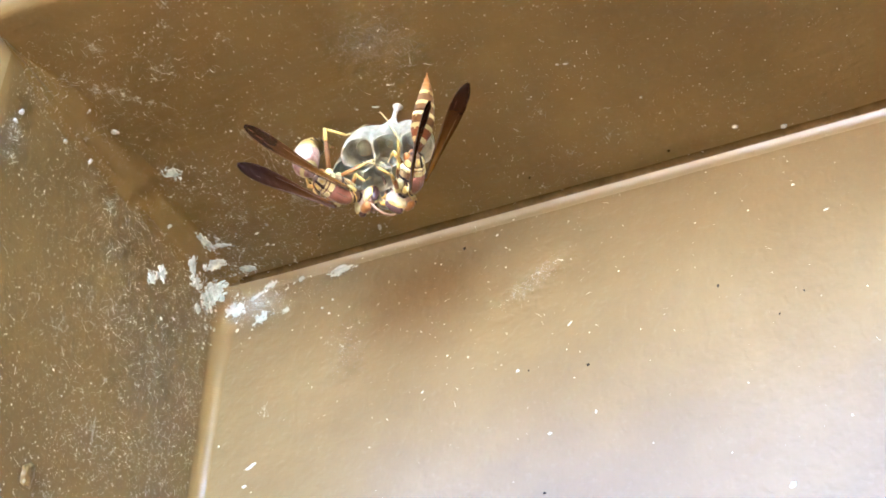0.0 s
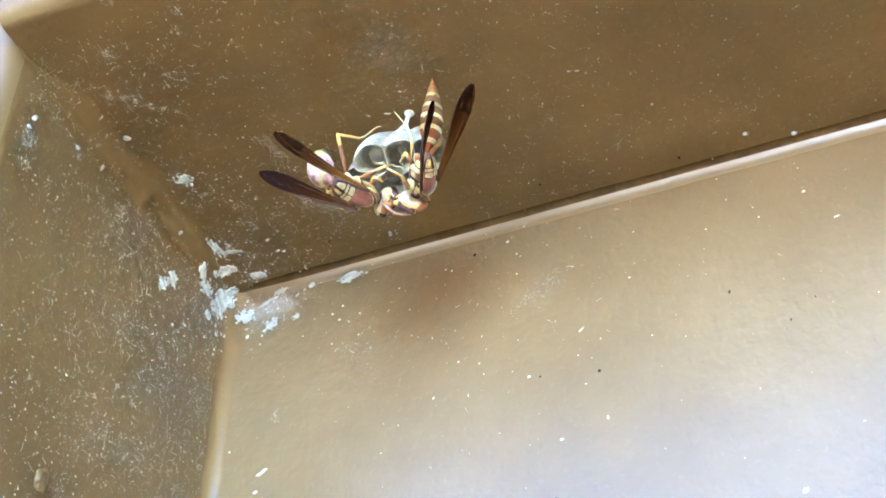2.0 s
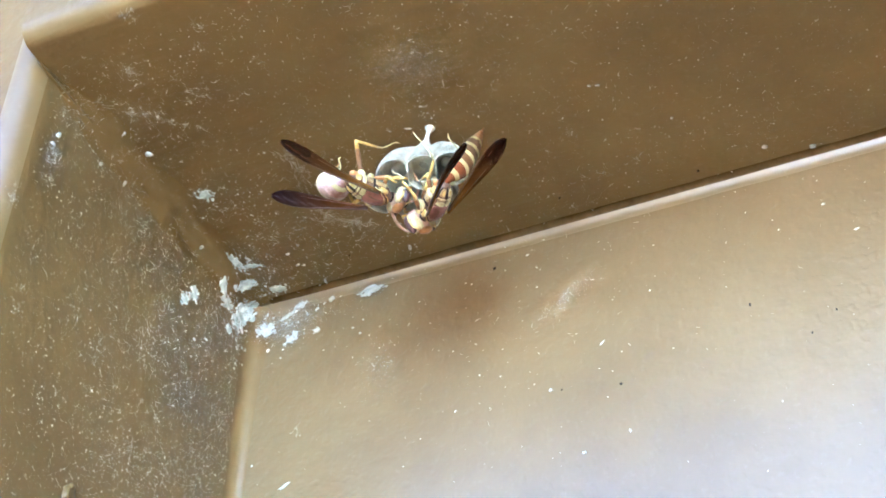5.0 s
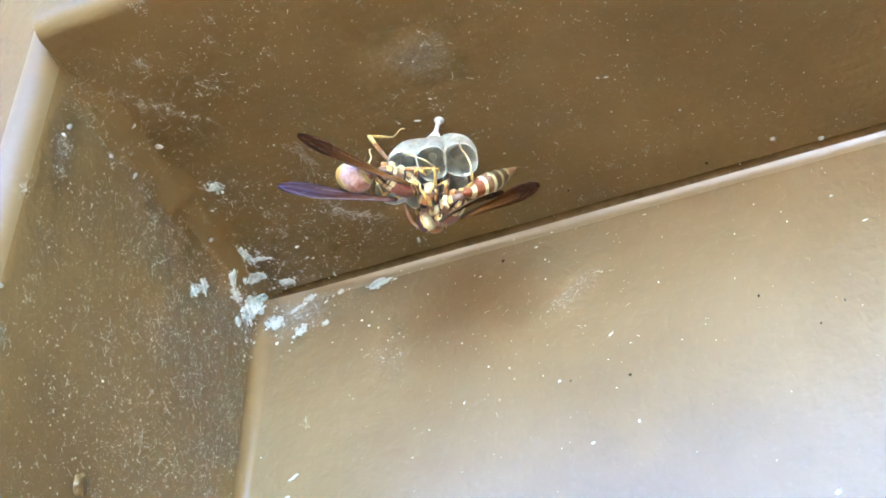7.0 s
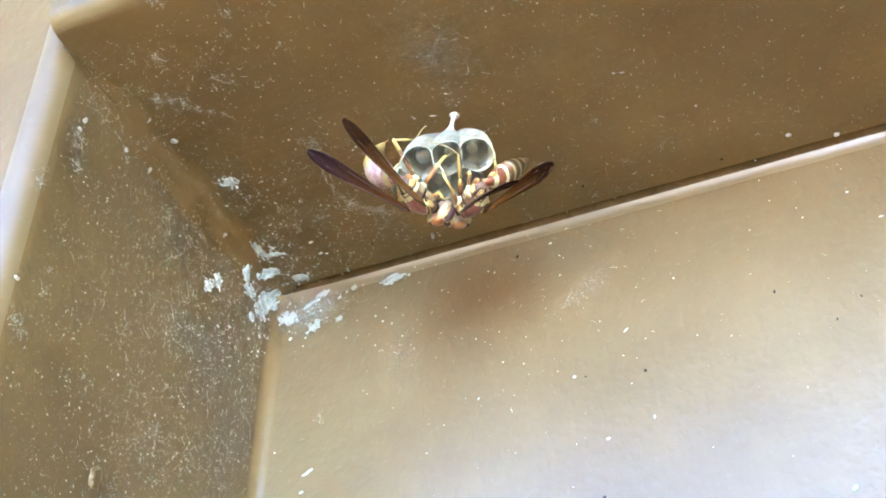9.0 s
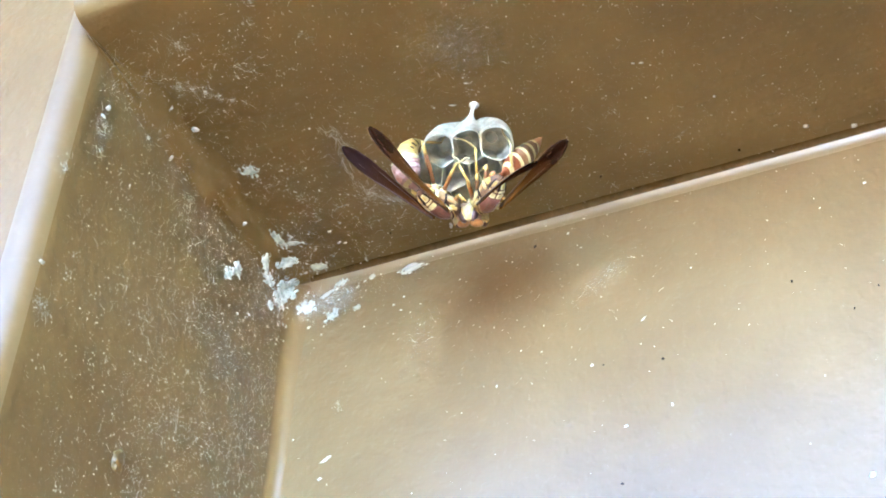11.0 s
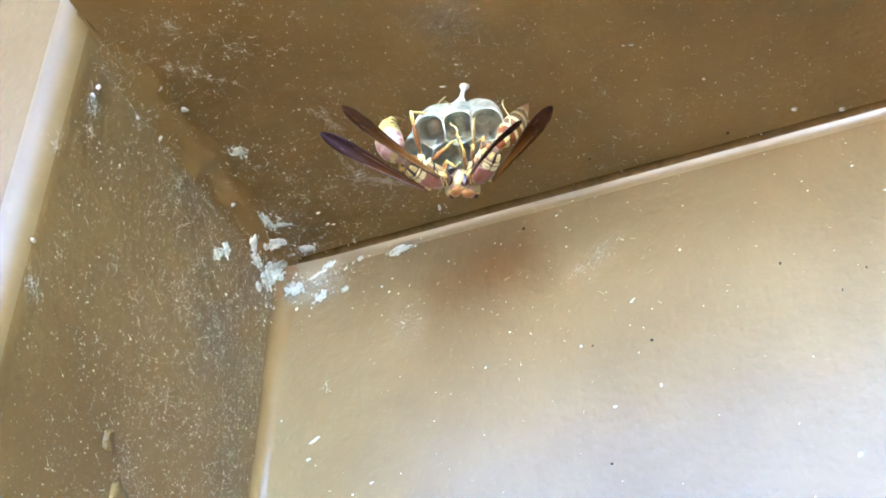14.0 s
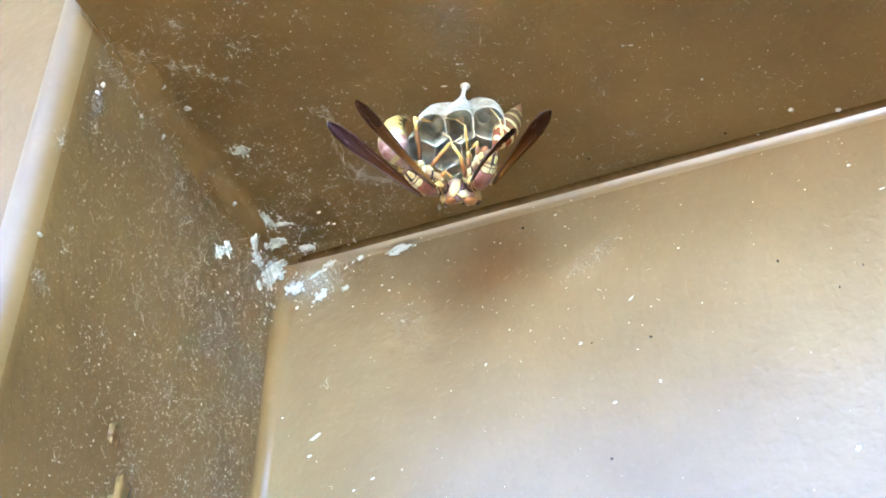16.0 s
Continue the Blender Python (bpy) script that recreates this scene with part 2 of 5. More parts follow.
# ---- paper nest ----
def paper():
    m, nt, p = material("wasp_paper")
    co = nt.nodes.new("ShaderNodeTexCoord").outputs["Object"]
    stretch = nt.nodes.new("ShaderNodeMapping")
    stretch.inputs["Scale"].default_value = (1, 1, 3.5)
    nt.links.new(co, stretch.inputs["Vector"])
    bands = noise_node(nt, 900, 5, 0.7, stretch.outputs["Vector"])
    r = ramp(nt, bands.outputs["Fac"], [(0.36, (0.46, 0.43, 0.34)), (0.5, (0.64, 0.605, 0.50)), (0.62, (0.80, 0.765, 0.645))])
    blotch = noise_node(nt, 800, 4, 0.65, co)
    tint = ramp(nt, blotch.outputs["Fac"], [(0.40, (0.74, 0.70, 0.60)), (0.56, (1.0, 0.985, 0.95))])
    mul = nt.nodes.new("ShaderNodeMix")
    mul.data_type, mul.blend_type = "RGBA", "MULTIPLY"
    mul.inputs["Factor"].default_value = 1.0
    nt.links.new(r.outputs["Color"], mul.inputs["A"])
    nt.links.new(tint.outputs["Color"], mul.inputs["B"])
    nt.links.new(mul.outputs["Result"], p.inputs["Base Color"])
    p.inputs["Roughness"].default_value = 0.85
    fine = noise_node(nt, 2500, 3, 0.6, stretch.outputs["Vector"])
    b = bump(nt, bands.outputs["Fac"], 0.9, 0.0006)
    b2 = bump(nt, fine.outputs["Fac"], 0.9, 0.00024, b)
    nt.links.new(b2.outputs["Normal"], p.inputs["Normal"])
    thin = nt.nodes.new("ShaderNodeBsdfTranslucent")
    glow = ramp(nt, blotch.outputs["Fac"], [(0.40, (0.80, 0.755, 0.60)), (0.56, (0.98, 0.95, 0.82))])
    nt.links.new(glow.outputs["Color"], thin.inputs["Color"])
    mix = nt.nodes.new("ShaderNodeMixShader")
    mix.inputs["Fac"].default_value = 0.6
    nt.links.new(p.outputs["BSDF"], mix.inputs[1])
    nt.links.new(thin.outputs["BSDF"], mix.inputs[2])
    nt.links.new(mix.outputs["Shader"], nt.nodes["Material Output"].inputs["Surface"])
    return m


PAPER = paper()
LARVA = plain("larva_skin", (0.46, 0.42, 0.315), 0.45, 0.2, 900.0, sub=0.3)
STALK = plain("whitish_stalk_paper", (0.52, 0.505, 0.43), 0.85, 0.35, 1500.0, 0.0002)
NEST_U = Vector((0.916, 0.401, 0.0))
NEST_A = Vector((0.182, -0.416, -0.891))
NEST_V = NEST_U.cross(NEST_A)
NEST_AT = Vector((39.9, -25.7, -4.0)) * MM
nest_m = Matrix.Translation(NEST_AT) @ Matrix((NEST_U, -NEST_V, NEST_A)).transposed().to_4x4()
nest = root("wasp_nest", nest_m, "pale grey paper wasp nest with open cells hanging by a stalk", "nest")

CELLS = [(-3.8, 2.3, 7.0), (-0.3, 1.6, 7.3), (3.1, 1.2, 6.9), (-1.7, 5.7, 6.4), (1.9, 5.0, 5.9), (-5.2, 5.6, 5.0), (-0.2, 8.2, 4.1)]


def reach(i, ang):
    """How far cell i's wall stands from its centre: halfway to each neighbour, rounded."""
    ux, vx, _ = CELLS[i]
    best = 2.25
    power = (1 / best) ** 22
    for j, (u2, v2, _) in enumerate(CELLS):
        if j == i:
            continue
        du, dv = u2 - ux, v2 - vx
        d = math.hypot(du, dv)
        c = math.cos(ang - math.atan2(dv, du))
        if c > 0.15 and d < 6.5:
            power += (1 / (d / 2 / c)) ** 22
    return power ** (-1 / 22)


def cell_mesh(i):
    """One paper cell: a thin six-sided tube that narrows a little to its closed end, with a frayed lip."""
    u0, v0, top = CELLS[i]
    bm = bmesh.new()
    n, rows = 36, 8
    def ring(f, inset, droop=0.0):
        cu, cv = u0 + (0.0 - u0) * 0.30 * (1 - f), v0 + (2.6 - v0) * 0.30 * (1 - f)
        out = []
        for k in range(n):
            ang = 2 * math.pi * k / n
            grow = 0.74 + 0.26 * f ** 0.6
            r = max(0.2, (reach(i, ang) + 0.03) * grow - inset)
            edge = 0.35 * noise.noise((u0 + math.cos(ang) * 1.3, v0 + math.sin(ang) * 1.3, i * 2.0)) + 0.14 * noise.noise((math.cos(ang) * 6.0, math.sin(ang) * 6.0, i * 3.0)) if f > 0.95 else 0.0
            r *= 1 + 0.06 * noise.noise((math.cos(ang) * 1.5 + i * 3, math.sin(ang) * 1.5, f * 3))
            h = 1.0 + (top - 1.0) * f + edge * 1.4 - droop
            out.append(bm.verts.new(Vector((cu + r * math.cos(ang), -(cv + r * math.sin(ang)), h)) * MM))
        return out
    rings = [ring(f / rows, 0.0) for f in range(rows + 1)]
    rings.append(ring(1.0, 0.06, -0.07))
    rings += [ring(f / rows, 0.13) for f in range(rows, 3, -1)]
    for a, b in zip(rings, rings[1:]):
        for k in range(n):
            bm.faces.new((a[k], a[(k + 1) % n], b[(k + 1) % n], b[k]))
    bm.faces.new(rings[0][::-1])
    bm.faces.new(rings[-1])
    bmesh.ops.recalc_face_normals(bm, faces=bm.faces)
    return bm


def comb_edge(ang, cu=-0.6, cv=4.0):
    """The comb's outline seen along the cells: how far its rim lies from its middle, and that rim's height."""
    far, high = 0.0, 6.0
    for step in range(20, 190):
        d = step * 0.05
        u, v = cu + d * math.cos(ang), cv + d * math.sin(ang)
        for cu2, cv2, top in CELLS:
            if math.hypot(u - cu2, v - cv2) < 2.3:
                far, high = d, top
    return far, high


def envelope_mesh():
    """The fluted paper hood that joins the backs of the cells and gathers at the stalk."""
    bm = bmesh.new()
    n, rows = 96, 14
    edge = [comb_edge(2 * math.pi * k / n) for k in range(n)]
    far = [sum(edge[(k + j) % n][0] for j in (-1, 0, 1)) / 3 for k in range(n)]
    high = [sum(edge[(k + j) % n][1] for j in range(-4, 5)) / 9 for k in range(n)]
    def ring(f, inset):
        out = []
        for k in range(n):
            ang = 2 * math.pi * k / n
            swell = math.sin(f * math.pi / 2) ** 0.95
            cu, cv = -0.6 + 0.6 * (1 - f), 4.0 - 3.6 * (1 - f) ** 1.3
            r = max(0.25, far[k] * swell * (1 + 0.035 * noise.noise((math.cos(ang) * 3, math.sin(ang) * 3, f * 4))) - inset)
            h = 1.5 + (high[k] - 2.5) * f ** 1.5 + inset * 0.6
            h += (0.42 * noise.noise((math.cos(ang) * 2.5, math.sin(ang) * 2.5, f * 3 + 7)) + 0.24 * noise.noise((math.cos(ang) * 7, math.sin(ang) * 7, f * 9))) * f
            out.append(bm.verts.new(Vector((cu + r * math.cos(ang), -(cv + r * math.sin(ang)), h)) * MM))
        return out
    rings = [ring((j + 0.6) / (rows + 0.6), 0.0) for j in range(rows + 1)]
    rings += [ring((j + 0.6) / (rows + 0.6), 0.14) for j in range(rows, -1, -1)]
    for a, b in zip(rings, rings[1:]):
        for k in range(n):
            bm.faces.new((a[k], a[(k + 1) % n], b[(k + 1) % n], b[k]))
    bm.faces.new(rings[0][::-1])
    bm.faces.new(rings[-1])
    bmesh.ops.recalc_face_normals(bm, faces=bm.faces)
    return bm


for i in range(len(CELLS)):
    part("cell", cell_mesh(i), PAPER, nest)
for i, (h, r) in enumerate([(4.3, 1.05), (3.9, 0.95), (3.8, 1.0), (3.6, 0.95), (3.3, 0.9)]):
    u0, v0, _ = CELLS[i]
    part("larva", ball((r, r, r * 0.55), (u0 * 0.86, -(v0 * 0.9 + 0.2), h - 0.2), 18, 12, 0.10, i * 5.0), LARVA, nest, "dull cream larva curled inside a cell")
inv = nest_m.inverted()


def nest_mm(world_mm):
    return tuple((inv @ (Vector(world_mm) * MM)) / MM)


stalk = [nest_mm(p) for p in ((40.0, -26.2, -5.6), (39.95, -25.8, -4.2), (39.8, -25.3, -3.0), (39.7, -24.9, -1.9), (39.65, -24.5, -0.9), (39.6, -24.3, -0.25), (39.6, -24.2, 0.15))]
part("stalk", tube(stalk, (0.95, 0.44, 0.29, 0.27, 0.32, 0.46, 0.78), 12), STALK, nest, "whitish paper stalk flared at the ceiling")
part("roof", envelope_mesh(), PAPER, nest, "fluted pale grey paper hood over the cells")


# ---- wasps ----
def shell(name, col, rough=0.3, vary=0.25, sheen=0.0, coat=0.3, spec=0.35, blot=None):
    m, nt, p = material(name)
    co = nt.nodes.new("ShaderNodeTexCoord").outputs["Object"]
    n = noise_node(nt, 1500, 5, 0.7, co)
    r = ramp(nt, n.outputs["Fac"], [(0.3, tuple(c * (1 - vary) for c in col)), (0.72, tuple(min(1, c * (1 + vary)) for c in col))])
    shade_out = r.outputs["Color"]
    if blot:
        # a second tone in soft blotches
        where = ramp(nt, noise_node(nt, 520, 3, 0.6, co).outputs["Fac"], [(0.44, (0, 0, 0)), (0.62, (1, 1, 1))])
        mix = nt.nodes.new("ShaderNodeMix")
        mix.data_type = "RGBA"
        nt.links.new(where.outputs["Color"], mix.inputs["Factor"])
        nt.links.new(shade_out, mix.inputs["A"])
        mix.inputs["B"].default_value = (*blot, 1)
        shade_out = mix.outputs["Result"]
    nt.links.new(shade_out, p.inputs["Base Color"])
    p.inputs["Roughness"].default_value = rough
    p.inputs["Specular IOR Level"].default_value = spec
    p.inputs["Coat Weight"].default_value = coat
    p.inputs["Coat Roughness"].default_value = 0.25
    if sheen:
        p.inputs["Sheen Weight"].default_value = sheen
        p.inputs["Sheen Roughness"].default_value = 0.4
    b = bump(nt, n.outputs["Fac"], 0.5, 0.0001)
    nt.links.new(b.outputs["Normal"], p.inputs["Normal"])
    return m


BROWN = shell("wasp_brown", (0.125, 0.055, 0.011), 0.5, 0.3, 0.0, 0.05, 0.25)
RUST = shell("wasp_rust", (0.165, 0.046, 0.007), 0.5, 0.3, 0.0, 0.08, 0.25)
DARK = shell("wasp_dark", (0.022, 0.011, 0.005), 0.6, 0.3, 0.0, 0.0, 0.2)
UMBER = shell("wasp_umber", (0.105, 0.052, 0.018), 0.5, 0.4, 0.0, 0.1, 0.3)
YELLOW = shell("wasp_yellow", (0.42, 0.28, 0.055), 0.45, 0.2, 0.0, 0.2)
CREAM = shell("wasp_cream", (0.47, 0.375, 0.145), 0.45, 0.2, 0.0, 0.25)
PLATE = shell("wasp_plate_cream", (0.45, 0.37, 0.16), 0.45, 0.25, 0.0, 0.25, 0.35, (0.26, 0.155, 0.045))
TAN = shell("wasp_tan", (0.27, 0.175, 0.065), 0.5, 0.4, 0.0, 0.1)
MAUVE = shell("wasp_mauve", (0.190, 0.076, 0.046), 0.36, 0.25, 0.0, 0.3, 0.35, (0.145, 0.045, 0.022))
# mauve shell lightened to lilac: the sky's sheen is in the base colour
LILAC_SHEEN = shell("wasp_lilac_sheen", (0.47, 0.32, 0.265), 0.33, 0.3, 0.0, 0.5, 0.35, (0.25, 0.115, 0.070))
EYE = shell("wasp_eye", (0.060, 0.026, 0.018), 0.35, 0.15, 0.0, 0.3, 0.3)
FACE = shell("wasp_face", (0.37, 0.235, 0.155), 0.45, 0.3, 0.0, 0.25, 0.35, (0.24, 0.12, 0.055))
AMBER = shell("wasp_amber", (0.27, 0.115, 0.022), 0.42, 0.3, 0.0, 0.2)


def wing_skin(name, glint, gloss):
    m, nt, p = material(name)
    co = nt.nodes.new("ShaderNodeTexCoord").outputs["Object"]
    far = nt.nodes.new("ShaderNodeVectorMath")
    far.operation = "LENGTH"
    nt.links.new(co, far.inputs[0])
    scaled = nt.nodes.new("ShaderNodeMath")
    scaled.operation = "MULTIPLY"
    scaled.inputs[1].default_value = 1 / 0.015
    nt.links.new(far.outputs["Value"], scaled.inputs[0])
    tones = [(0.05, (0.150, 0.070, 0.009)), (0.38, (0.054, 0.0215, 0.0030)), (0.75, (0.021, 0.0078, 0.0018))]
    if glint:
        tones = [(0.05, (0.105, 0.045, 0.010)), (0.45, (0.044, 0.0175, 0.006)), (0.8, (0.018, 0.0075, 0.006))]
    r = ramp(nt, scaled.outputs["Value"], tones)
    nt.links.new(r.outputs["Color"], p.inputs["Base Color"])
    p.inputs["Roughness"].default_value = gloss
    p.inputs["Alpha"].default_value = 0.96
    p.inputs["Specular IOR Level"].default_value = 0.02
    if glint:
        waxy = ramp(nt, scaled.outputs["Value"], [(0.45, (0.05,) * 3), (0.8, (0.2,) * 3)])
        nt.links.new(waxy.outputs["Color"], p.inputs["Specular IOR Level"])
    p.inputs["Specular Tint"].default_value = (*(glint or (1, 1, 1)), 1)
    fold = nt.nodes.new("ShaderNodeTexWave")
    fold.inputs["Scale"].default_value = 420
    fold.inputs["Distortion"].default_value = 3
    nt.links.new(co, fold.inputs["Vector"])
    b = bump(nt, fold.outputs["Fac"], 0.3, 0.00014)
    nt.links.new(b.outputs["Normal"], p.inputs["Normal"])
    return m


WING = wing_skin("brown_wing", None, 0.7)
WING_SHEEN = wing_skin("purple_sheen_wing", (0.78, 0.60, 0.86), 0.30)
PALE_VEIN = shell("pale_wing_vein", (0.085, 0.045, 0.036), 0.4)
VEIN = shell("wing_vein", (0.070, 0.031, 0.007), 0.45)
GASTER_PROFILE = [(0.0, 0.24), (0.05, 0.34), (0.10, 0.66), (0.17, 1.08), (0.26, 1.40), (0.38, 1.52), (0.52, 1.38), (0.66, 1.12), (0.80, 0.76), (0.91, 0.40), (1.0, 0.05)]
SEGMENTS = [(0.0, 0.15), (0.13, 0.30), (0.28, 0.45), (0.43, 0.60), (0.58, 0.76), (0.74, 1.0)]
CURLED = [(0.0, 0.15), (0.13, 0.46), (0.44, 0.57), (0.55, 0.67), (0.65, 0.79), (0.77, 1.0)]


def gaster_radius(s):
    for (s0, r0), (s1, r1) in zip(GASTER_PROFILE, GASTER_PROFILE[1:]):
        if s <= s1:
            f = (s - s0) / (s1 - s0)
            return r0 + (r1 - r0) * (f * f * (3 - 2 * f) * 0.4 + f * 0.6)
    return 0.05


def gaster_line(s, bend):
    """Point and turn of the gaster's axis at s, bending to the belly."""
    n = 40
    length, curl = (10.5, 1.0) if bend < 1 else (9.4, 1.5)
    y = z = 0.0
    k = int(round(s * n))
    for i in range(k):
        a = bend * ((i + 1) / n) ** curl
        y -= math.cos(a) * length / n
        z -= math.sin(a) * length / n
    return y, z, bend * s ** curl


def segment_mesh(i, bend, band=14.2, fat=1.0):
    s0, s1 = (SEGMENTS if bend < 1 else CURLED)[i]
    bm = bmesh.new()
    rings, n, rows = [], 32, 18
    for j in range(rows + 1):
        f = j / rows
        s = s0 + (s1 - s0) * f
        y, z, a = gaster_line(s, bend)
        lip = 1.0 + 0.05 * max(0.0, (f - 0.6) / 0.4) - 0.05 * max(0.0, (0.3 - f) / 0.3)
        if i == 5:
            lip = 1.0
        r = gaster_radius(s) * lip * fat
        ring = []
        for k in range(n):
            t = 2 * math.pi * k / n
            x, w = r * 1.14 * math.cos(t), r * 0.92 * math.sin(t)
            ring.append(bm.verts.new(Vector((x, y - w * math.sin(a), z + w * math.cos(a))) * MM))
        rings.append(ring)
    for j, (a, b) in enumerate(zip(rings, rings[1:])):
        for k in range(n):
            f = bm.faces.new((a[k], a[(k + 1) % n], b[(k + 1) % n], b[k]))
            t = 2 * math.pi * (k + 0.5) / n
            dip = abs(math.cos(t)) ** 2
            f.material_index = 1 if (i < 5 and j >= band - 1.6 * dip - 1.3 * math.cos(2 * t) ** 2 + 1.2 * noise.noise((math.cos(t) * 2.2, math.sin(t) * 2.2, i * 2.0))) else 0
    bm.faces.new(rings[0][::-1])
    bm.faces.new(rings[-1])
    bmesh.ops.recalc_face_normals(bm, faces=bm.faces)
    return bm


WING_OUTLINE = [(0.0, 0.18, -0.18), (0.08, 0.32, -0.28), (0.2, 0.44, -0.40), (0.4, 0.66, -0.60), (0.6, 0.94, -0.84), (0.76, 1.06, -0.92), (0.88, 0.92, -0.78), (0.95, 0.66, -0.50), (1.0, 0.24, -0.14)]


def wing_mesh(direction, flat):
    """A folded forewing from its root along direction, spread along flat, 15 mm long, thin and slightly cupped."""
    d = Vector(direction).normalized()
    across = Vector(flat)
    across = (across - d * across.dot(d)).normalized()
    up = across.cross(d)
    bm = bmesh.new()
    top, low = [], []
    for s, a, b in WING_OUTLINE:
        rt, rl = [], []
        for k in range(7):
            f = k / 6
            w = b + (a - b) * f
            cup = -0.35 * (w / 1.4) ** 2 + 0.12 * math.sin(f * 9.0 + s * 5)
            p = d * (15.0 * s) + across * (w * 0.97) + up * (cup * min(1, s * 4) + 0.5 * math.sin(s * 3.0))
            rt.append(bm.verts.new((p + up * 0.03) * MM))
            rl.append(bm.verts.new((p - up * 0.03) * MM))
        top.append(rt)
        low.append(rl)
    for a, b in zip(top, top[1:]):
        for k in range(6):
            bm.faces.new((a[k], a[k + 1], b[k + 1], b[k]))
    for a, b in zip(low, low[1:]):
        for k in range(6):
            bm.faces.new((a[k], b[k], b[k + 1], a[k + 1]))
    for r in (0, 6):
        for (a, b), (c, e) in zip(zip(top, top[1:]), zip(low, low[1:])):
            bm.faces.new((a[r], b[r], e[r], c[r]))
    bm.faces.new([*top[-1], *low[-1][::-1]])
    bm.faces.new([*top[0], *low[0][::-1]])
    bmesh.ops.recalc_face_normals(bm, faces=bm.faces)
    def vein(f0, f1, s0, s1, r):
        pts = []
        for j in range(9):
            s = s0 + (s1 - s0) * j / 8
            for (sa, a0, b0), (sb, a1, b1) in zip(WING_OUTLINE, WING_OUTLINE[1:]):
                if sa <= s <= sb:
                    g = (s - sa) / (sb - sa)
                    a, b = a0 + (a1 - a0) * g, b0 + (b1 - b0) * g
            f = f0 + (f1 - f0) * j / 8
            w = b + (a - b) * f
            cup = -0.35 * (w / 1.4) ** 2 + 0.12 * math.sin(f * 9.0 + s * 5)
            pts.append(d * (15.0 * s) + across * (w * 0.97) + up * (cup * min(1, s * 4) + 0.5 * math.sin(s * 3.0) + 0.03))
        return tube(pts, [r * (1 - 0.5 * j / 8) for j in range(9)], 5)
    veins = [vein(1.0, 1.0, 0.01, 0.93, 0.13), vein(0.55, 0.72, 0.02, 0.8, 0.09), vein(0.3, 0.25, 0.03, 0.85, 0.07), vein(0.72, 0.35, 0.55, 0.78, 0.06), vein(0.02, 0.05, 0.05, 0.9, 0.06)]
    return bm, veins


RIGHT_LEGS = [
    ((0.9, 1.2, -0.9), (1.6, -0.8, -2.4), (2.6, -3.3, -4.3), (5.7, -2.2, -7.3)),
    ((1.0, 2.2, -0.7), (3.4, -0.9, -0.8), (4.5, -1.6, -2.4), (5.1, -1.9, -4.1)),
    ((-0.9, -0.9, -0.9), (-1.1, -4.5, -1.0), (-0.8, -5.4, -2.1), (-0.4, -6.1, -6.1)),
    ((0.8, -1.0, -0.9), (0.9, -2.2, -2.6), (1.0, -1.2, -2.8), (0.5, 0.6, -2.4)),
    ((-1.0, 2.2, -0.9), (-0.9, 4.4, -2.0), (0.8, 4.9, -2.6), (2.0, 4.0, -3.6)),
    ((-1.1, 0.6, -0.9), (-2.7, 0.6, -0.2), (-2.8, 2.4, -1.4), (-1.8, 4.0, -2.2)),
]
LEFT_LEGS = [
    ((-0.8, -1.5, -1.3), (-2.7, -4.7, -5.7), (-2.8, -2.1, -6.5), (-3.2, -0.2, -9.7)),
    ((-0.9, -0.2, -1.2), (-4.3, -0.2, -2.9), (-5.0, -0.1, -3.4), (-5.6, 1.2, -4.2)),
    ((-0.8, 1.7, -0.8), (-2.4, 1.3, -0.9), (-2.3, 2.6, -0.6), (-2.3, 3.6, -1.7)),
    ((0.9, 2.2, -0.9), (1.0, 4.2, -1.8), (-0.3, 4.8, -2.4), (-0.8, 5.6, -3.4)),
    ((1.1, 0.8, -0.9), (2.9, -0.4, 0.2), (2.8, -1.7, -1.6), (2.0, -3.0, -3.0)),
    ((1.0, -1.2, -0.9), (2.0, -2.8, -0.8), (1.5, -3.6, -2.4), (0.3, -3.8, -3.8)),
]
WING_WAY = {-1: (-0.4211, -0.8623, 0.2807), 1: (0.4211, -0.8623, 0.2807)}


def leg(parent, joints, mat):
    c, k, a, t = [Vector(p) for p in joints]
    mid = (c + k) / 2
    femur = part("leg", tube([c, mid, k], (0.26, 0.31, 0.19), 10), mat, parent, "slender brown and yellow leg")
    part("tibia", tube([k, k + (a - k) * 0.5, a], (0.16, 0.20, 0.14), 10), YELLOW, femur, "yellow shin")
    part("thigh_tip", tube([c + (k - c) * 0.72, c + (k - c) * 0.86, k], (0.27, 0.26, 0.2), 10), YELLOW, femur, "yellow end of the thigh")
    way = t - a
    side_way = way.cross(Vector((0, 0, 1))).normalized()
    joints_t = [a + way * f + Vector((0, 0, -0.25 * math.sin(f * 3.1))) + side_way * (0.25 * math.sin(f * 6)) for f in (0, 0.2, 0.24, 0.42, 0.46, 0.62, 0.66, 0.8, 0.84, 1.0)]
    part("tarsus", tube(joints_t, (0.10, 0.10, 0.07, 0.10, 0.07, 0.09, 0.07, 0.09, 0.07, 0.04), 8), CREAM, femur, "thin pale yellow foot")
    part("coxa", ball((0.5, 0.55, 0.5), tuple(c), 12, 8), CREAM, femur, "cream hip joint")
    part("knee", ball((0.2, 0.2, 0.2), tuple(k), 10, 8), YELLOW, femur, "yellow knee")
    return femur


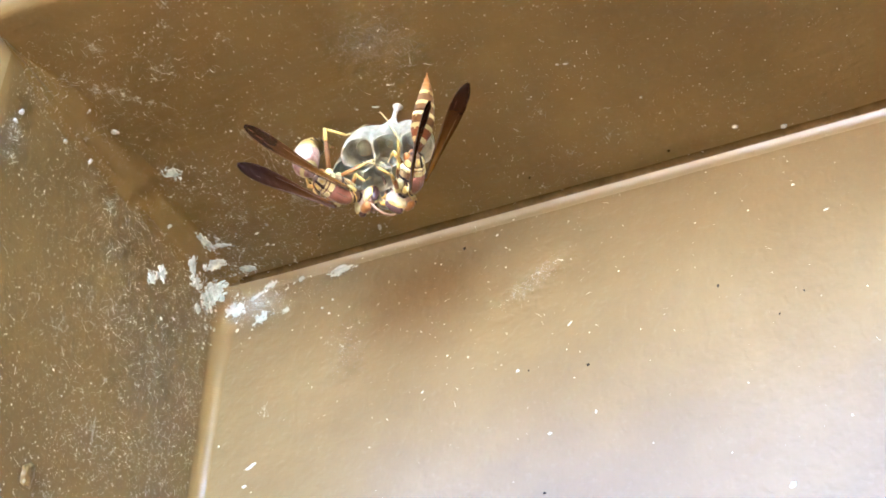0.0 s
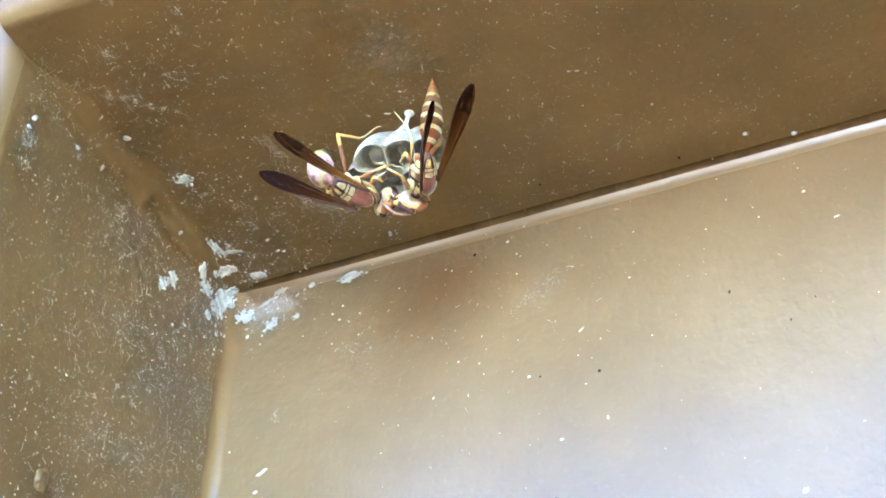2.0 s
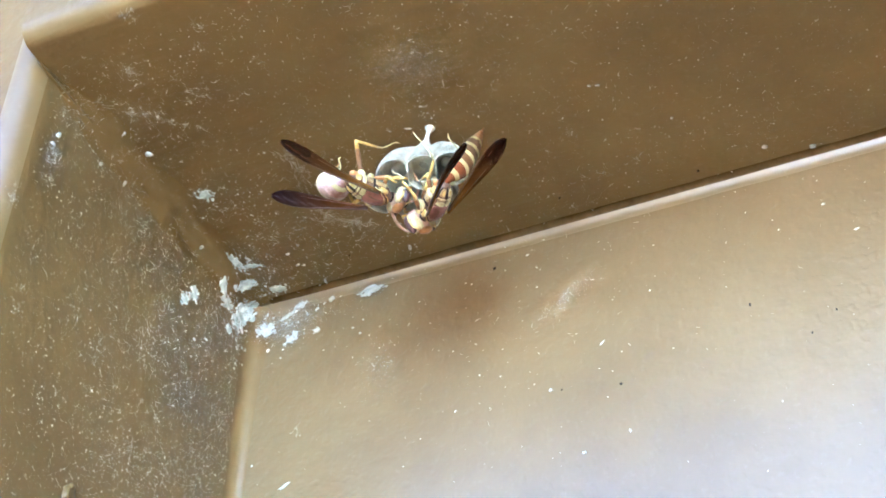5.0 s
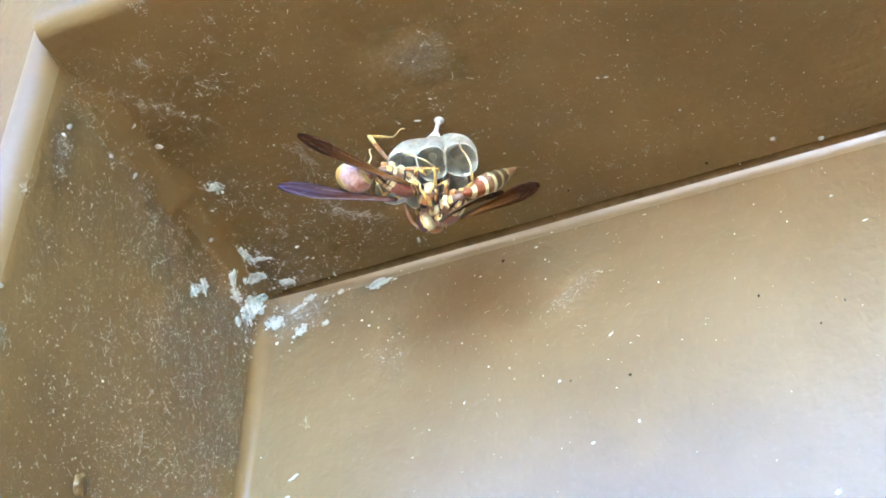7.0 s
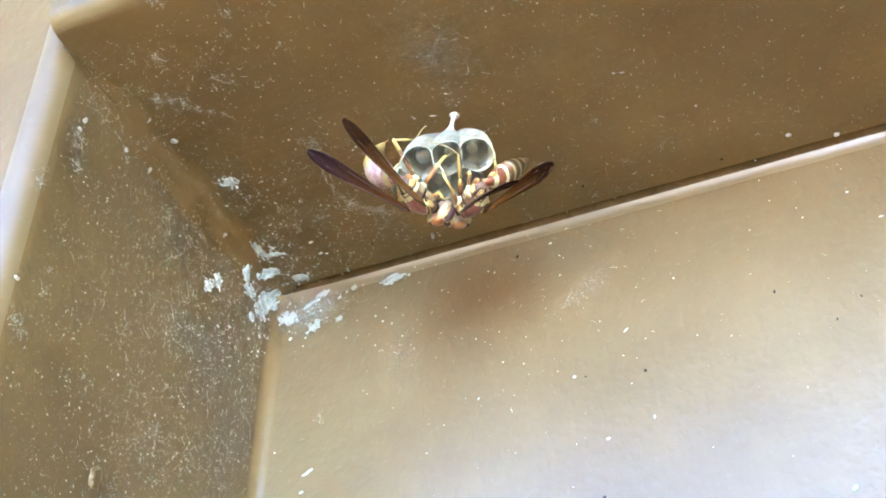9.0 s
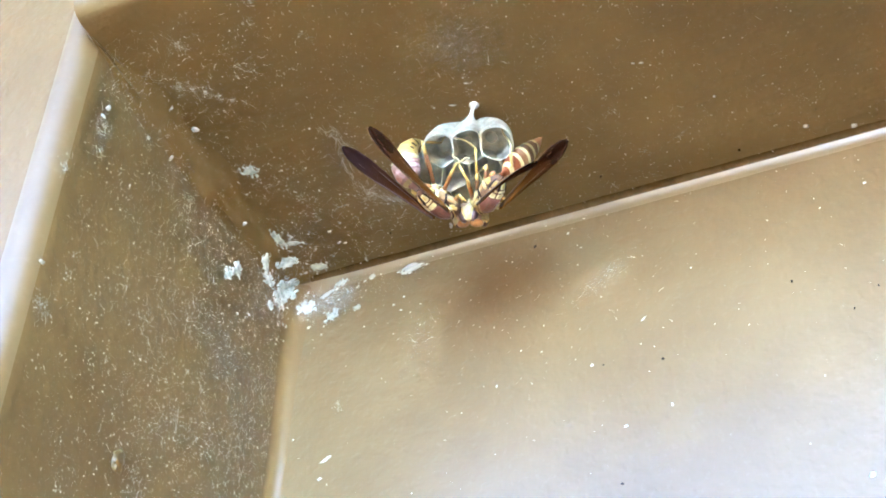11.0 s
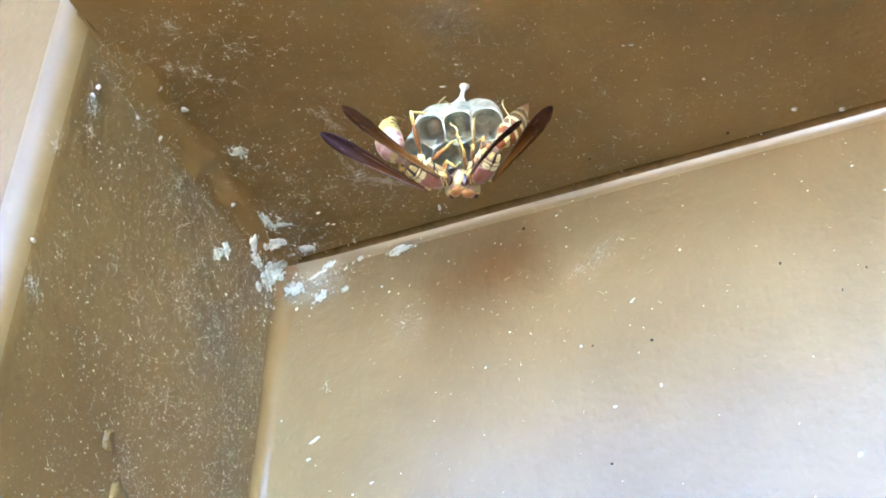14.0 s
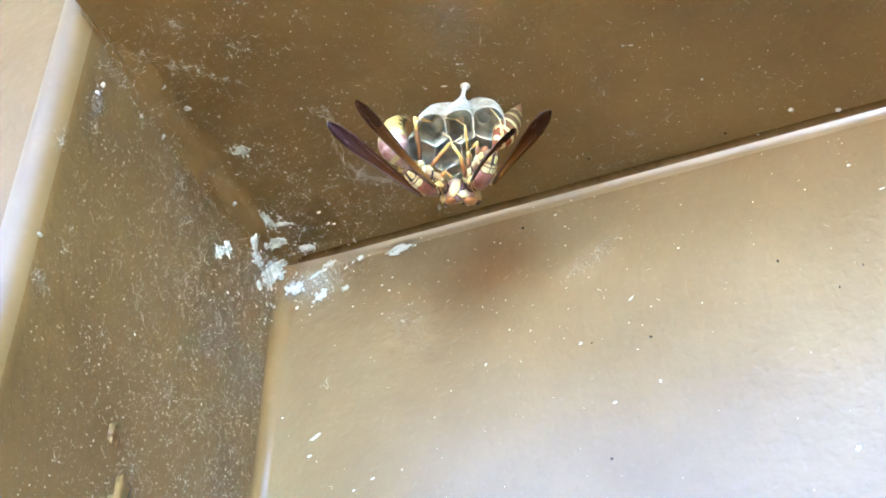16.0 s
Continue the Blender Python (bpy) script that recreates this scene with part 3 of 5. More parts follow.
def thorax_point(y, turn, lift=0.0):
    """A place on the thorax: y along it, turn in degrees from the back round to a side, lift over its surface, in mm."""
    a = radians(turn)
    end = max(0.0, 1 - (abs(y) / 3.2) ** 2.6) ** 0.5
    up = 1.46 * end + 0.30 * math.exp(-((y - 0.8) / 1.3) ** 2) - 0.22 * math.exp(-((y + 2.4) / 0.8) ** 2)
    x = (1.46 * end + lift) * math.sin(a)
    z = ((up if math.cos(a) > 0 else 1.45 * end) + lift) * math.cos(a)
    return Vector((x, y, z - 0.05))


def thorax_mesh():
    bm = bmesh.new()
    rows, n = 26, 32
    rings = []
    for j in range(rows + 1):
        y = 3.19 * math.sin(math.pi * (j / rows - 0.5))
        rings.append([bm.verts.new(thorax_point(y, 360 * k / n) * MM) for k in range(n)])
    for a, b in zip(rings, rings[1:]):
        for k in range(n):
            bm.faces.new((a[k], a[(k + 1) % n], b[(k + 1) % n], b[k]))
    bm.faces.new(rings[0][::-1])
    bm.faces.new(rings[-1])
    bmesh.ops.recalc_face_normals(bm, faces=bm.faces)
    return bm


def plate(y, turn, half_y, half_turn, lift, swept=0.0):
    """A thin domed plate that follows the thorax, with rounded corners and sunk edges; swept bends its sides to the rear."""
    bm = bmesh.new()
    rings, n = [], 28
    for f, rise in ((1.0, -0.12), (0.98, 0.45), (0.9, 0.85), (0.7, 1.0), (0.4, 1.05), (0.1, 1.08)):
        ring = []
        for k in range(n):
            t = 2 * math.pi * k / n
            ca, sa = math.cos(t), math.sin(t)
            p, q = math.copysign(abs(ca) ** 0.45, ca) * f, math.copysign(abs(sa) ** 0.45, sa) * f
            q *= 1 + 0.07 * noise.noise((ca * 2, sa * 2, y + turn))
            b = turn + q * half_turn
            ring.append(bm.verts.new(thorax_point(max(-3.15, min(3.15, y + p * half_y - swept * (b / 60) ** 2)), b, lift * rise) * MM))
        rings.append(ring)
    for a, b in zip(rings, rings[1:]):
        for k in range(n):
            bm.faces.new((a[k], a[(k + 1) % n], b[(k + 1) % n], b[k]))
    bm.faces.new(rings[-1])
    bm.faces.new(rings[0][::-1])
    bmesh.ops.recalc_face_normals(bm, faces=bm.faces)
    return bm


def wasp(name, bend, label, legs, film, front, rear):
    body = root(name, Matrix.Identity(4), label, "wasp", "wasps on the nest")
    # mesosoma: a brown core under close-set cream, yellow and mauve plates
    chest = part("thorax", thorax_mesh(), UMBER, body, "brown and yellow thorax")
    part("mesonotum", plate(0.75, 0, 1.42, 58, 0.10), MAUVE, chest, "glossy mauve brown shield of the thorax")
    part("collar", plate(2.28, 0, 0.17, 72, 0.12, 1.45), PLATE, chest, "cream yellow collar behind the head")
    part("collar_edge", plate(2.80, 0, 0.12, 78, 0.11, 1.25), YELLOW, chest, "yellow front edge of the collar")
    part("collar_seam", plate(2.58, 0, 0.14, 78, 0.10, 1.35), DARK, chest, "dark line along the collar")
    part("rear_line", plate(-2.35, 0, 0.7, 8, 0.10), DARK, chest, "dark line down the rear slope")
    for s in (-1, 1):
        part("back_line", plate(0.9, s * 20, 1.2, 1.6, 0.13), UMBER, chest, "thin dark line along the back")
        part("scutellum", plate(-1.02, s * 25, 0.32, 22, 0.10), PLATE, chest, "cream block behind the shield")
        part("metanotum", plate(-1.62, s * 28, 0.13, 25, 0.10), PLATE, chest, "narrow cream band")
        part("propodeum", plate(-2.36, s * 30, 0.46, 19, 0.09), PLATE, chest, "cream lobe of the rear slope")
        part("rear_patch", plate(-2.40, s * 26, 0.26, 9, 0.17), YELLOW, chest, "golden patch on the rear slope")
        part("rear_stripe", plate(-2.2, s * 58, 0.75, 6, 0.12), DARK, chest, "dark stripe beside the rear slope")
        part("shoulder", plate(1.55, s * 72, 0.62, 11, 0.14, 0.0), YELLOW, chest, "yellow edge of the shield")
        part("side_patch", plate(1.0, s * 104, 0.75, 19, 0.15), PLATE, chest, "cream patch under the wing")
        part("side_seam", plate(0.1, s * 100, 0.12, 36, 0.12), DARK, chest, "dark seam on the side")
        part("side_plate", plate(-0.5, s * 108, 0.42, 24, 0.13), TAN, chest, "tan side plate of the thorax")
        part("side_bar", plate(-1.25, s * 98, 0.24, 34, 0.15), PLATE, chest, "cream bar on the side")
        part("hip_plate", plate(-2.0, s * 100, 0.32, 26, 0.12), YELLOW, chest, "yellow plate over the hind hip")
        part("breast_plate", plate(1.7, s * 148, 0.55, 22, 0.12), TAN, chest, "tan plate of the breast")
        part("tegula", ball((0.26, 0.46, 0.2), (s * 1.52, 0.95, 0.95), 14, 10), CREAM, chest, "cream scale over the wing root")
    for s in (-1, 1):
        part("hip", ball((0.42, 0.62, 0.45), (s * 0.6, -2.35, -0.95), 16, 12, 0.05, s * 7.0), AMBER, chest, "amber hind hip")
    part("neck", tube([(0, 2.6, -0.2), (0, 3.4, -0.3)], (0.7, 0.6), 12), DARK, chest)
    # head
    head = part("head", ball((1.55, 0.85, 1.4), (0, 4.1, -0.5), 28, 20, 0.04, 3.0), FACE, body, "broad tan head with cream markings")
    part("crown", ball((0.85, 0.55, 0.35), (0, 4.05, 0.78), 16, 10, 0.05, 4.0), AMBER, head, "brown crown between the eyes")
    for s in (-1, 1):
        part("eye", ball((0.48, 0.55, 1.1), (s * 1.24, 4.3, -0.3), 20, 16), EYE, head, "dark brown kidney-shaped eye")
        part("temple", ball((0.72, 0.36, 1.0), (s * 0.8, 3.68, -0.2), 16, 12, 0.05, s * 5.0), PLATE, head, "cream patch behind the eye")
        part("temple_line", tube([(s * 1.0, 3.72, 0.85), (s * 1.45, 3.82, 0.3), (s * 1.55, 3.85, -0.5), (s * 1.3, 3.9, -1.2)], (0.07, 0.11, 0.11, 0.07), 8), YELLOW, head, "yellow line behind the eye")
        part("eye_rim", tube([(s * 0.8, 4.6, 0.65), (s * 0.98, 4.85, 0.1), (s * 1.0, 4.9, -0.5), (s * 0.95, 4.8, -1.1)], (0.08, 0.14, 0.14, 0.08), 8), CREAM, head, "cream line beside the eye")
        ant = [(s * 0.45, 5.0, -0.1), (s * 0.75, 5.4, -0.2), (s * 1.1, 5.6, -0.6), (s * 1.45, 5.6, -1.2), (s * 1.7, 5.4, -1.8), (s * 1.85, 5.1, -2.4), (s * 1.9, 4.8, -3.0)]
        part("antenna", tube(ant, (0.17, 0.12, 0.14, 0.16, 0.17, 0.16, 0.08), 8), FACE, head, "tan bent feeler")
        part("mandible", tube([(s * 0.85, 4.7, -1.5), (s * 0.7, 5.1, -2.0), (s * 0.15, 5.2, -2.35)], (0.34, 0.26, 0.1), 8), YELLOW, head, "yellow jaw with a dark tip")
    part("clypeus", ball((0.95, 0.4, 0.8), (0, 4.92, -0.95), 18, 14), PLATE, head, "cream face plate")
    part("brow", ball((0.5, 0.2, 0.3), (0, 5.02, -0.1), 12, 8), DARK, head, "dark brow between the feelers")
    bigger = Matrix.Translation((0, 0.0034, -0.0004)) @ Matrix.Scale(1.2, 4) @ Matrix.Translation((0, -0.0034, 0.0004))
    for ob in (head, *head.children):
        ob.data.transform(bigger)
    # gaster
    straight = front is RUST
    fat = 0.92 if straight else 1.2
    belly = part("gaster", segment_mesh(0, bend, 13.0, fat), [front, CREAM], body, "rusty brown abdomen with cream rings" if straight else "mauve and yellow ringed abdomen with its pale sheen in the colour")
    for i in range(1, 6):
        tones = [(RUST if i < 2 else BROWN) if straight else (front if i < 2 else rear), CREAM if straight or i < 2 else DARK]
        if straight and i == 5:
            tones = [AMBER, CREAM]
        part("segment", segment_mesh(i, bend, 14.0 if straight else (15.6 if i < 2 else 18.4), fat), tones, belly)
    part("sting_tip", tube([(0, gaster_line(0.985, bend)[0], gaster_line(0.985, bend)[1]), (0, gaster_line(1.0, bend)[0] - 0.25 * math.cos(bend), gaster_line(1.0, bend)[1] - 0.25 * math.sin(bend))], (0.14, 0.03), 8), AMBER, belly)
    wings = []
    for s in (-1, 1):
        skin, veins = wing_mesh(WING_WAY[s], Vector((0, 0, 1)).cross(Vector(WING_WAY[s])))
        w = part("wing", skin, film[s], body, "long smoky brown folded wing")
        for v in veins:
            part("vein", v, PALE_VEIN if film[s] is WING_SHEEN else VEIN, w)
        wings.append(w)
    limbs = [leg(body, joints, BROWN if n in (0, 3) else AMBER) for n, joints in enumerate(legs)]
    return (body, belly, wings[0], wings[1]), limbs


wasp_right, right_limbs = wasp("paper_wasp", 0.25, "brown paper wasp with yellow banded straight abdomen on the nest", RIGHT_LEGS, {-1: WING, 1: WING}, RUST, BROWN)
wasp_left, left_limbs = wasp("paper_wasp", 1.9, "brown paper wasp with curled yellow banded abdomen beside the nest", LEFT_LEGS, {-1: WING, 1: WING_SHEEN}, LILAC_SHEEN, YELLOW)


# ---- dust, lint and flakes ----
def dust_skin(name, a, b, rough=0.8):
    m, nt, p = material(name)
    g = nt.nodes.new("ShaderNodeNewGeometry")
    r = ramp(nt, g.outputs["Random Per Island"], [(0.0, a), (1.0, b)])
    nt.links.new(r.outputs["Color"], p.inputs["Base Color"])
    p.inputs["Roughness"].default_value = rough
    return m


DUST = dust_skin("pale_dust", (0.15, 0.11, 0.055), (0.66, 0.58, 0.44))
CHAFF = dust_skin("whitish_dust", (0.20, 0.170, 0.13), (0.68, 0.605, 0.485))
LINT = dust_skin("grey_lint", (0.16, 0.138, 0.104), (0.58, 0.515, 0.405))
CHALK = plain("chalky_flake", (0.37, 0.335, 0.275), 0.85, 0.15, 1500.0, 0.0001)
CRUST = plain("old_caulk_crust", (0.43, 0.435, 0.36), 0.8, 0.5, 900.0, 0.0001)
SMEAR = plain("thin_caulk_smear", (0.31, 0.285, 0.225), 0.5, 0.35, 900.0, 0.0001)
SOOT = plain("dark_speck", (0.025, 0.018, 0.012), 0.9, spec=0.0)

FACES = {CEILING: (Vector((1, 0, 0)), Vector((0, 1, 0)), Vector((0, 0, -1))),
         PANEL: (Vector((1, 0, 0)), Vector((0, 0, 1)), Vector((0, -1, 0))),
         JAMB: (Vector((0, 1, 0)), Vector((0, 0, 1)), Vector((1, 0, 0)))}


def relief(face, a, b):
    """How far the beads in the corners stand out over a face there, in mm."""
    def fillet(d, r):
        return r * (1 - math.sin(math.acos(1 - d / r))) if 0 <= d < r else 0.0
    def roll(d, r):
        return fillet(d, r) + 0.15 * math.exp(-((d - 1.6) / 1.2) ** 2)
    if face == JAMB:
        return max(fillet(-a, 2.0 + 3.0 * math.exp((b + 1) / 6)), roll(-b, 3.8))
    if face == PANEL:
        r = 3.0 + 2.1 * math.exp((1 - a) / 6)
        rise = math.cos(radians(58)) - max(0.0, -b - 0.65) / r
        return max(fillet(a, 2.0 + 3.0 * math.exp((b + 1) / 6)), r * (1 - math.sqrt(1 - rise * rise)) if rise > 0 else 0.0)
    return roll(a, 3.8)


def on_face(face, a, b, up=0.0):
    """A place on a face and on the beads in its corners, from its two coordinates and a height over it, in mm."""
    va, vb, vn = FACES[face]
    up += relief(face, a, b)
    return (va * a + vb * b + vn * up) * MM


def chip(verts, faces, face, a, b, length, width, height, turn, rng):
    va, vb, vn = FACES[face]
    la = va * math.cos(turn) + vb * math.sin(turn)
    lb = vb * math.cos(turn) - va * math.sin(turn)
    o = on_face(face, a, b)
    n0 = len(verts)
    k = 6
    for i in range(k):
        t = 2 * math.pi * i / k
        j = rng.uniform(0.7, 1.25)
        verts.append(o + (la * (length / 2 * j * math.cos(t)) + lb * (width / 2 * j * math.sin(t)) + vn * (height * rng.uniform(0.2, 0.6))) * MM)
    verts.append(o + vn * (height * MM) + la * (rng.uniform(-0.15, 0.15) * length * MM))
    verts.append(o - vn * (0.05 * MM))
    for i in range(k):
        faces.append((n0 + i, n0 + (i + 1) % k, n0 + k))
        faces.append((n0 + (i + 1) % k, n0 + i, n0 + k + 1))


def fibre(verts, faces, face, a, b, length, thick, turn, curl, lift, rng):
    va, vb, vn = FACES[face]
    n0 = len(verts)
    steps = 6
    pa, pb, ang = a, b, turn
    for i in range(steps + 1):
        h = 0.04 + lift * math.sin(math.pi * i / steps)
        la = va * -math.sin(ang) + vb * math.cos(ang)
        o = on_face(face, pa, pb, h)
        r = thick * (1 if 0 < i < steps else 0.4)
        verts.extend((o + la * (r * MM), o + vn * (r * 1.2 * MM), o - la * (r * MM)))
        ang += curl * rng.uniform(-1, 1.2)
        pa += math.cos(ang) * length / steps
        pb += math.sin(ang) * length / steps
    for i in range(steps):
        m = n0 + 3 * i
        for k in range(3):
            faces.append((m + k, m + (k + 1) % 3, m + 3 + (k + 1) % 3, m + 3 + k))


def mesh_of(name, verts, faces, mat, smooth=False):
    me = bpy.data.meshes.new(name)
    me.from_pydata([tuple(v) for v in verts], [], faces)
    me.materials.append(mat)
    if smooth:
        me.polygons.foreach_set("use_smooth", [True] * len(me.polygons))
    return new(name, me)


def scatter(name, face, label, seed, chips, fibres, place, mat, size=(0.12, 0.34), reach_mm=(0.5, 1.8), lean=None, thick=1.0):
    rng = random.Random(seed)
    verts, faces = [], []
    for _ in range(chips):
        a, b = place(rng)
        s = size[0] + (size[1] - size[0]) * rng.random() ** 3.5
        chip(verts, faces, face, a, b, s * rng.uniform(0.9, 1.5), s, s * (0.15 if face == PANEL else 0.4), rng.uniform(0, 6.28) if lean is None else rng.gauss(lean, 0.9), rng)
    for _ in range(fibres):
        a, b = place(rng)
        fibre(verts, faces, face, a, b, rng.uniform(*reach_mm), rng.uniform(0.008, 0.022) * thick, rng.uniform(0, 6.28) if lean is None else rng.gauss(lean, 0.7), rng.choice((0.2, 0.35, 0.7, 1.1)), rng.uniform(0.02, 0.15), rng)
    return tagged(mesh_of(name, verts, faces, mat), label, "dust", kind="stuff")


def clumped(place, rng, seed):
    """Keep a place where a slow noise is high, so that dust gathers in drifts and leaves bare spots."""
    while True:
        a, b = place(rng)
        if noise.noise((a * 0.16, b * 0.16, seed)) + 0.7 * noise.noise((a * 0.5, b * 0.5, seed + 5)) > rng.uniform(-0.55, 0.85):
            return a, b


def on_jamb(rng):
    """Dust lies thicker towards the inner corner."""
    y = -50 + 48 * rng.random() ** 0.75
    return y, -70 + 68 * rng.random()


def on_ceiling(rng):
    x = 95 * rng.random() ** 1.45
    return 1 + x, -52 + 51 * rng.random()


def on_panel(rng):
    return 2 + 90 * rng.random(), -2 - 60 * rng.random() ** 1.7


scatter("dust", JAMB, "pale dust and lint stuck to the brown reveal", 11, 4200, 190, lambda r: clumped(on_jamb, r, 1.0), DUST, (0.04, 0.27), (0.2, 0.8))
scatter("fine_dust", JAMB, "fine whitish dust on the brown reveal", 19, 17000, 500, lambda r: clumped(on_jamb, r, 2.0), CHAFF, (0.015, 0.085), (0.15, 0.6), 1.5)
scatter("lint", JAMB, "grey lint streaks on the brown reveal", 12, 3600, 230, lambda r: clumped(lambda q: (-34 + 32 * q.random() ** 0.8, -66 + 62 * q.random()), r, 8.0), CHAFF, (0.05, 0.2), (0.4, 1.2), 1.5)
scatter("dust", CEILING, "pale dust specks on the brown ceiling", 13, 5600, 200, lambda r: clumped(on_ceiling, r, 3.0), DUST, (0.03, 0.19), (0.2, 0.9))
scatter("fine_dust", CEILING, "fine whitish dust on the brown ceiling", 20, 6500, 60, lambda r: clumped(on_ceiling, r, 4.0), CHAFF, (0.02, 0.08), (0.2, 0.6))
scatter("lint", CEILING, "grey lint near the corner of the ceiling", 14, 700, 90, lambda r: clumped(lambda q: (3 + 26 * q.random() ** 1.2, -26 + 24 * q.random()), r, 6.0), LINT, (0.05, 0.3), (0.4, 1.3))
scatter("lint", CEILING, "curled whitish lint on the brown ceiling", 24, 140, 90, lambda r: clumped(lambda q: (5 + 62 * q.random() ** 1.3, -51 + 48 * q.random()), r, 9.0), CHAFF, (0.06, 0.22), (0.3, 1.1), None, 1.25)
scatter("lint", JAMB, "curled whitish lint on the brown reveal", 25, 60, 40, lambda r: clumped(lambda q: (-44 + 40 * q.random(), -66 + 60 * q.random()), r, 10.0), CHAFF, (0.1, 0.35), (0.6, 1.5), 1.5, 1.4)
scatter("dust", PANEL, "pale specks on the glossy brown panel", 15, 330, 25, on_panel, DUST, (0.05, 0.22), (0.4, 1.0))
scatter("dust", PANEL, "pale specks on the panel below the nest", 16, 200, 16, lambda r: (r.gauss(36, 11), min(-1.5, r.gauss(-14, 8))), DUST, (0.06, 0.24), (0.3, 0.9))
scatter("lint", CEILING, "scattered lint and chaff near the front of the ceiling", 28, 420, 70, lambda r: clumped(lambda q: (4 + 60 * q.random() ** 1.2, -53 + 26 * q.random()), r, 12.0), CHAFF, (0.04, 0.2), (0.3, 1.2), None, 1.2)
scatter("dust", JAMB, "dust and short lint stuck to the rolled caulk bead", 29, 900, 60, lambda r: (-50 + 48 * r.random(), -0.3 - 4.5 * r.random()), CHAFF, (0.04, 0.22), (0.3, 1.0))
# scuffed, dusty scrape on the ceiling in front of the stalk
scatter("dust", CEILING, "whitish scuffed scrape of dust on the ceiling", 17, 2400, 16, lambda r: (r.gauss(41.5, 3.2), r.gauss(-34.5, 2.6)), LINT, (0.02, 0.07), (0.2, 0.7))
scatter("dust", CEILING, "line of whitish crumbs leading to the nest stalk", 18, 26, 8, lambda r: (r.gauss(40.3, 0.35), -31 + 5.5 * r.random()), LINT, (0.1, 0.3), (0.3, 0.8))


def flake(name, face, a, b, length, width, height, turn, label, mat, seed, category="flake", group="flakes stuck to the paint"):
    """One chip of paint or plaster with a ragged outline and a crumbled top."""
    rng = random.Random(seed)
    bm = bmesh.new()
    bmesh.ops.create_icosphere(bm, subdivisions=3, radius=1.0)
    va, vb, vn = FACES[face]
    la = va * math.cos(turn) + vb * math.sin(turn)
    lb = vb * math.cos(turn) - va * math.sin(turn)
    for v in bm.verts:
        c = v.co.copy()
        k = 1 + 0.5 * noise.noise(c * 1.5 + Vector((seed * 3.1, 0, 0))) + 0.45 * noise.noise(c * 4.0 + Vector((0, seed * 1.7, 0))) + 0.25 * noise.noise(c * 9.0 + Vector((seed, 0, seed)))
        v.co = (la * (c.x * k * length / 2) + lb * (c.y * k * width / 2) + vn * (c.z * k * height * (1 if c.z > 0 else 0.3) + 0.02)) * MM
    ob = part(name, bm, mat)
    ob.location = on_face(face, a, b)
    return tagged(ob, label, category, group)


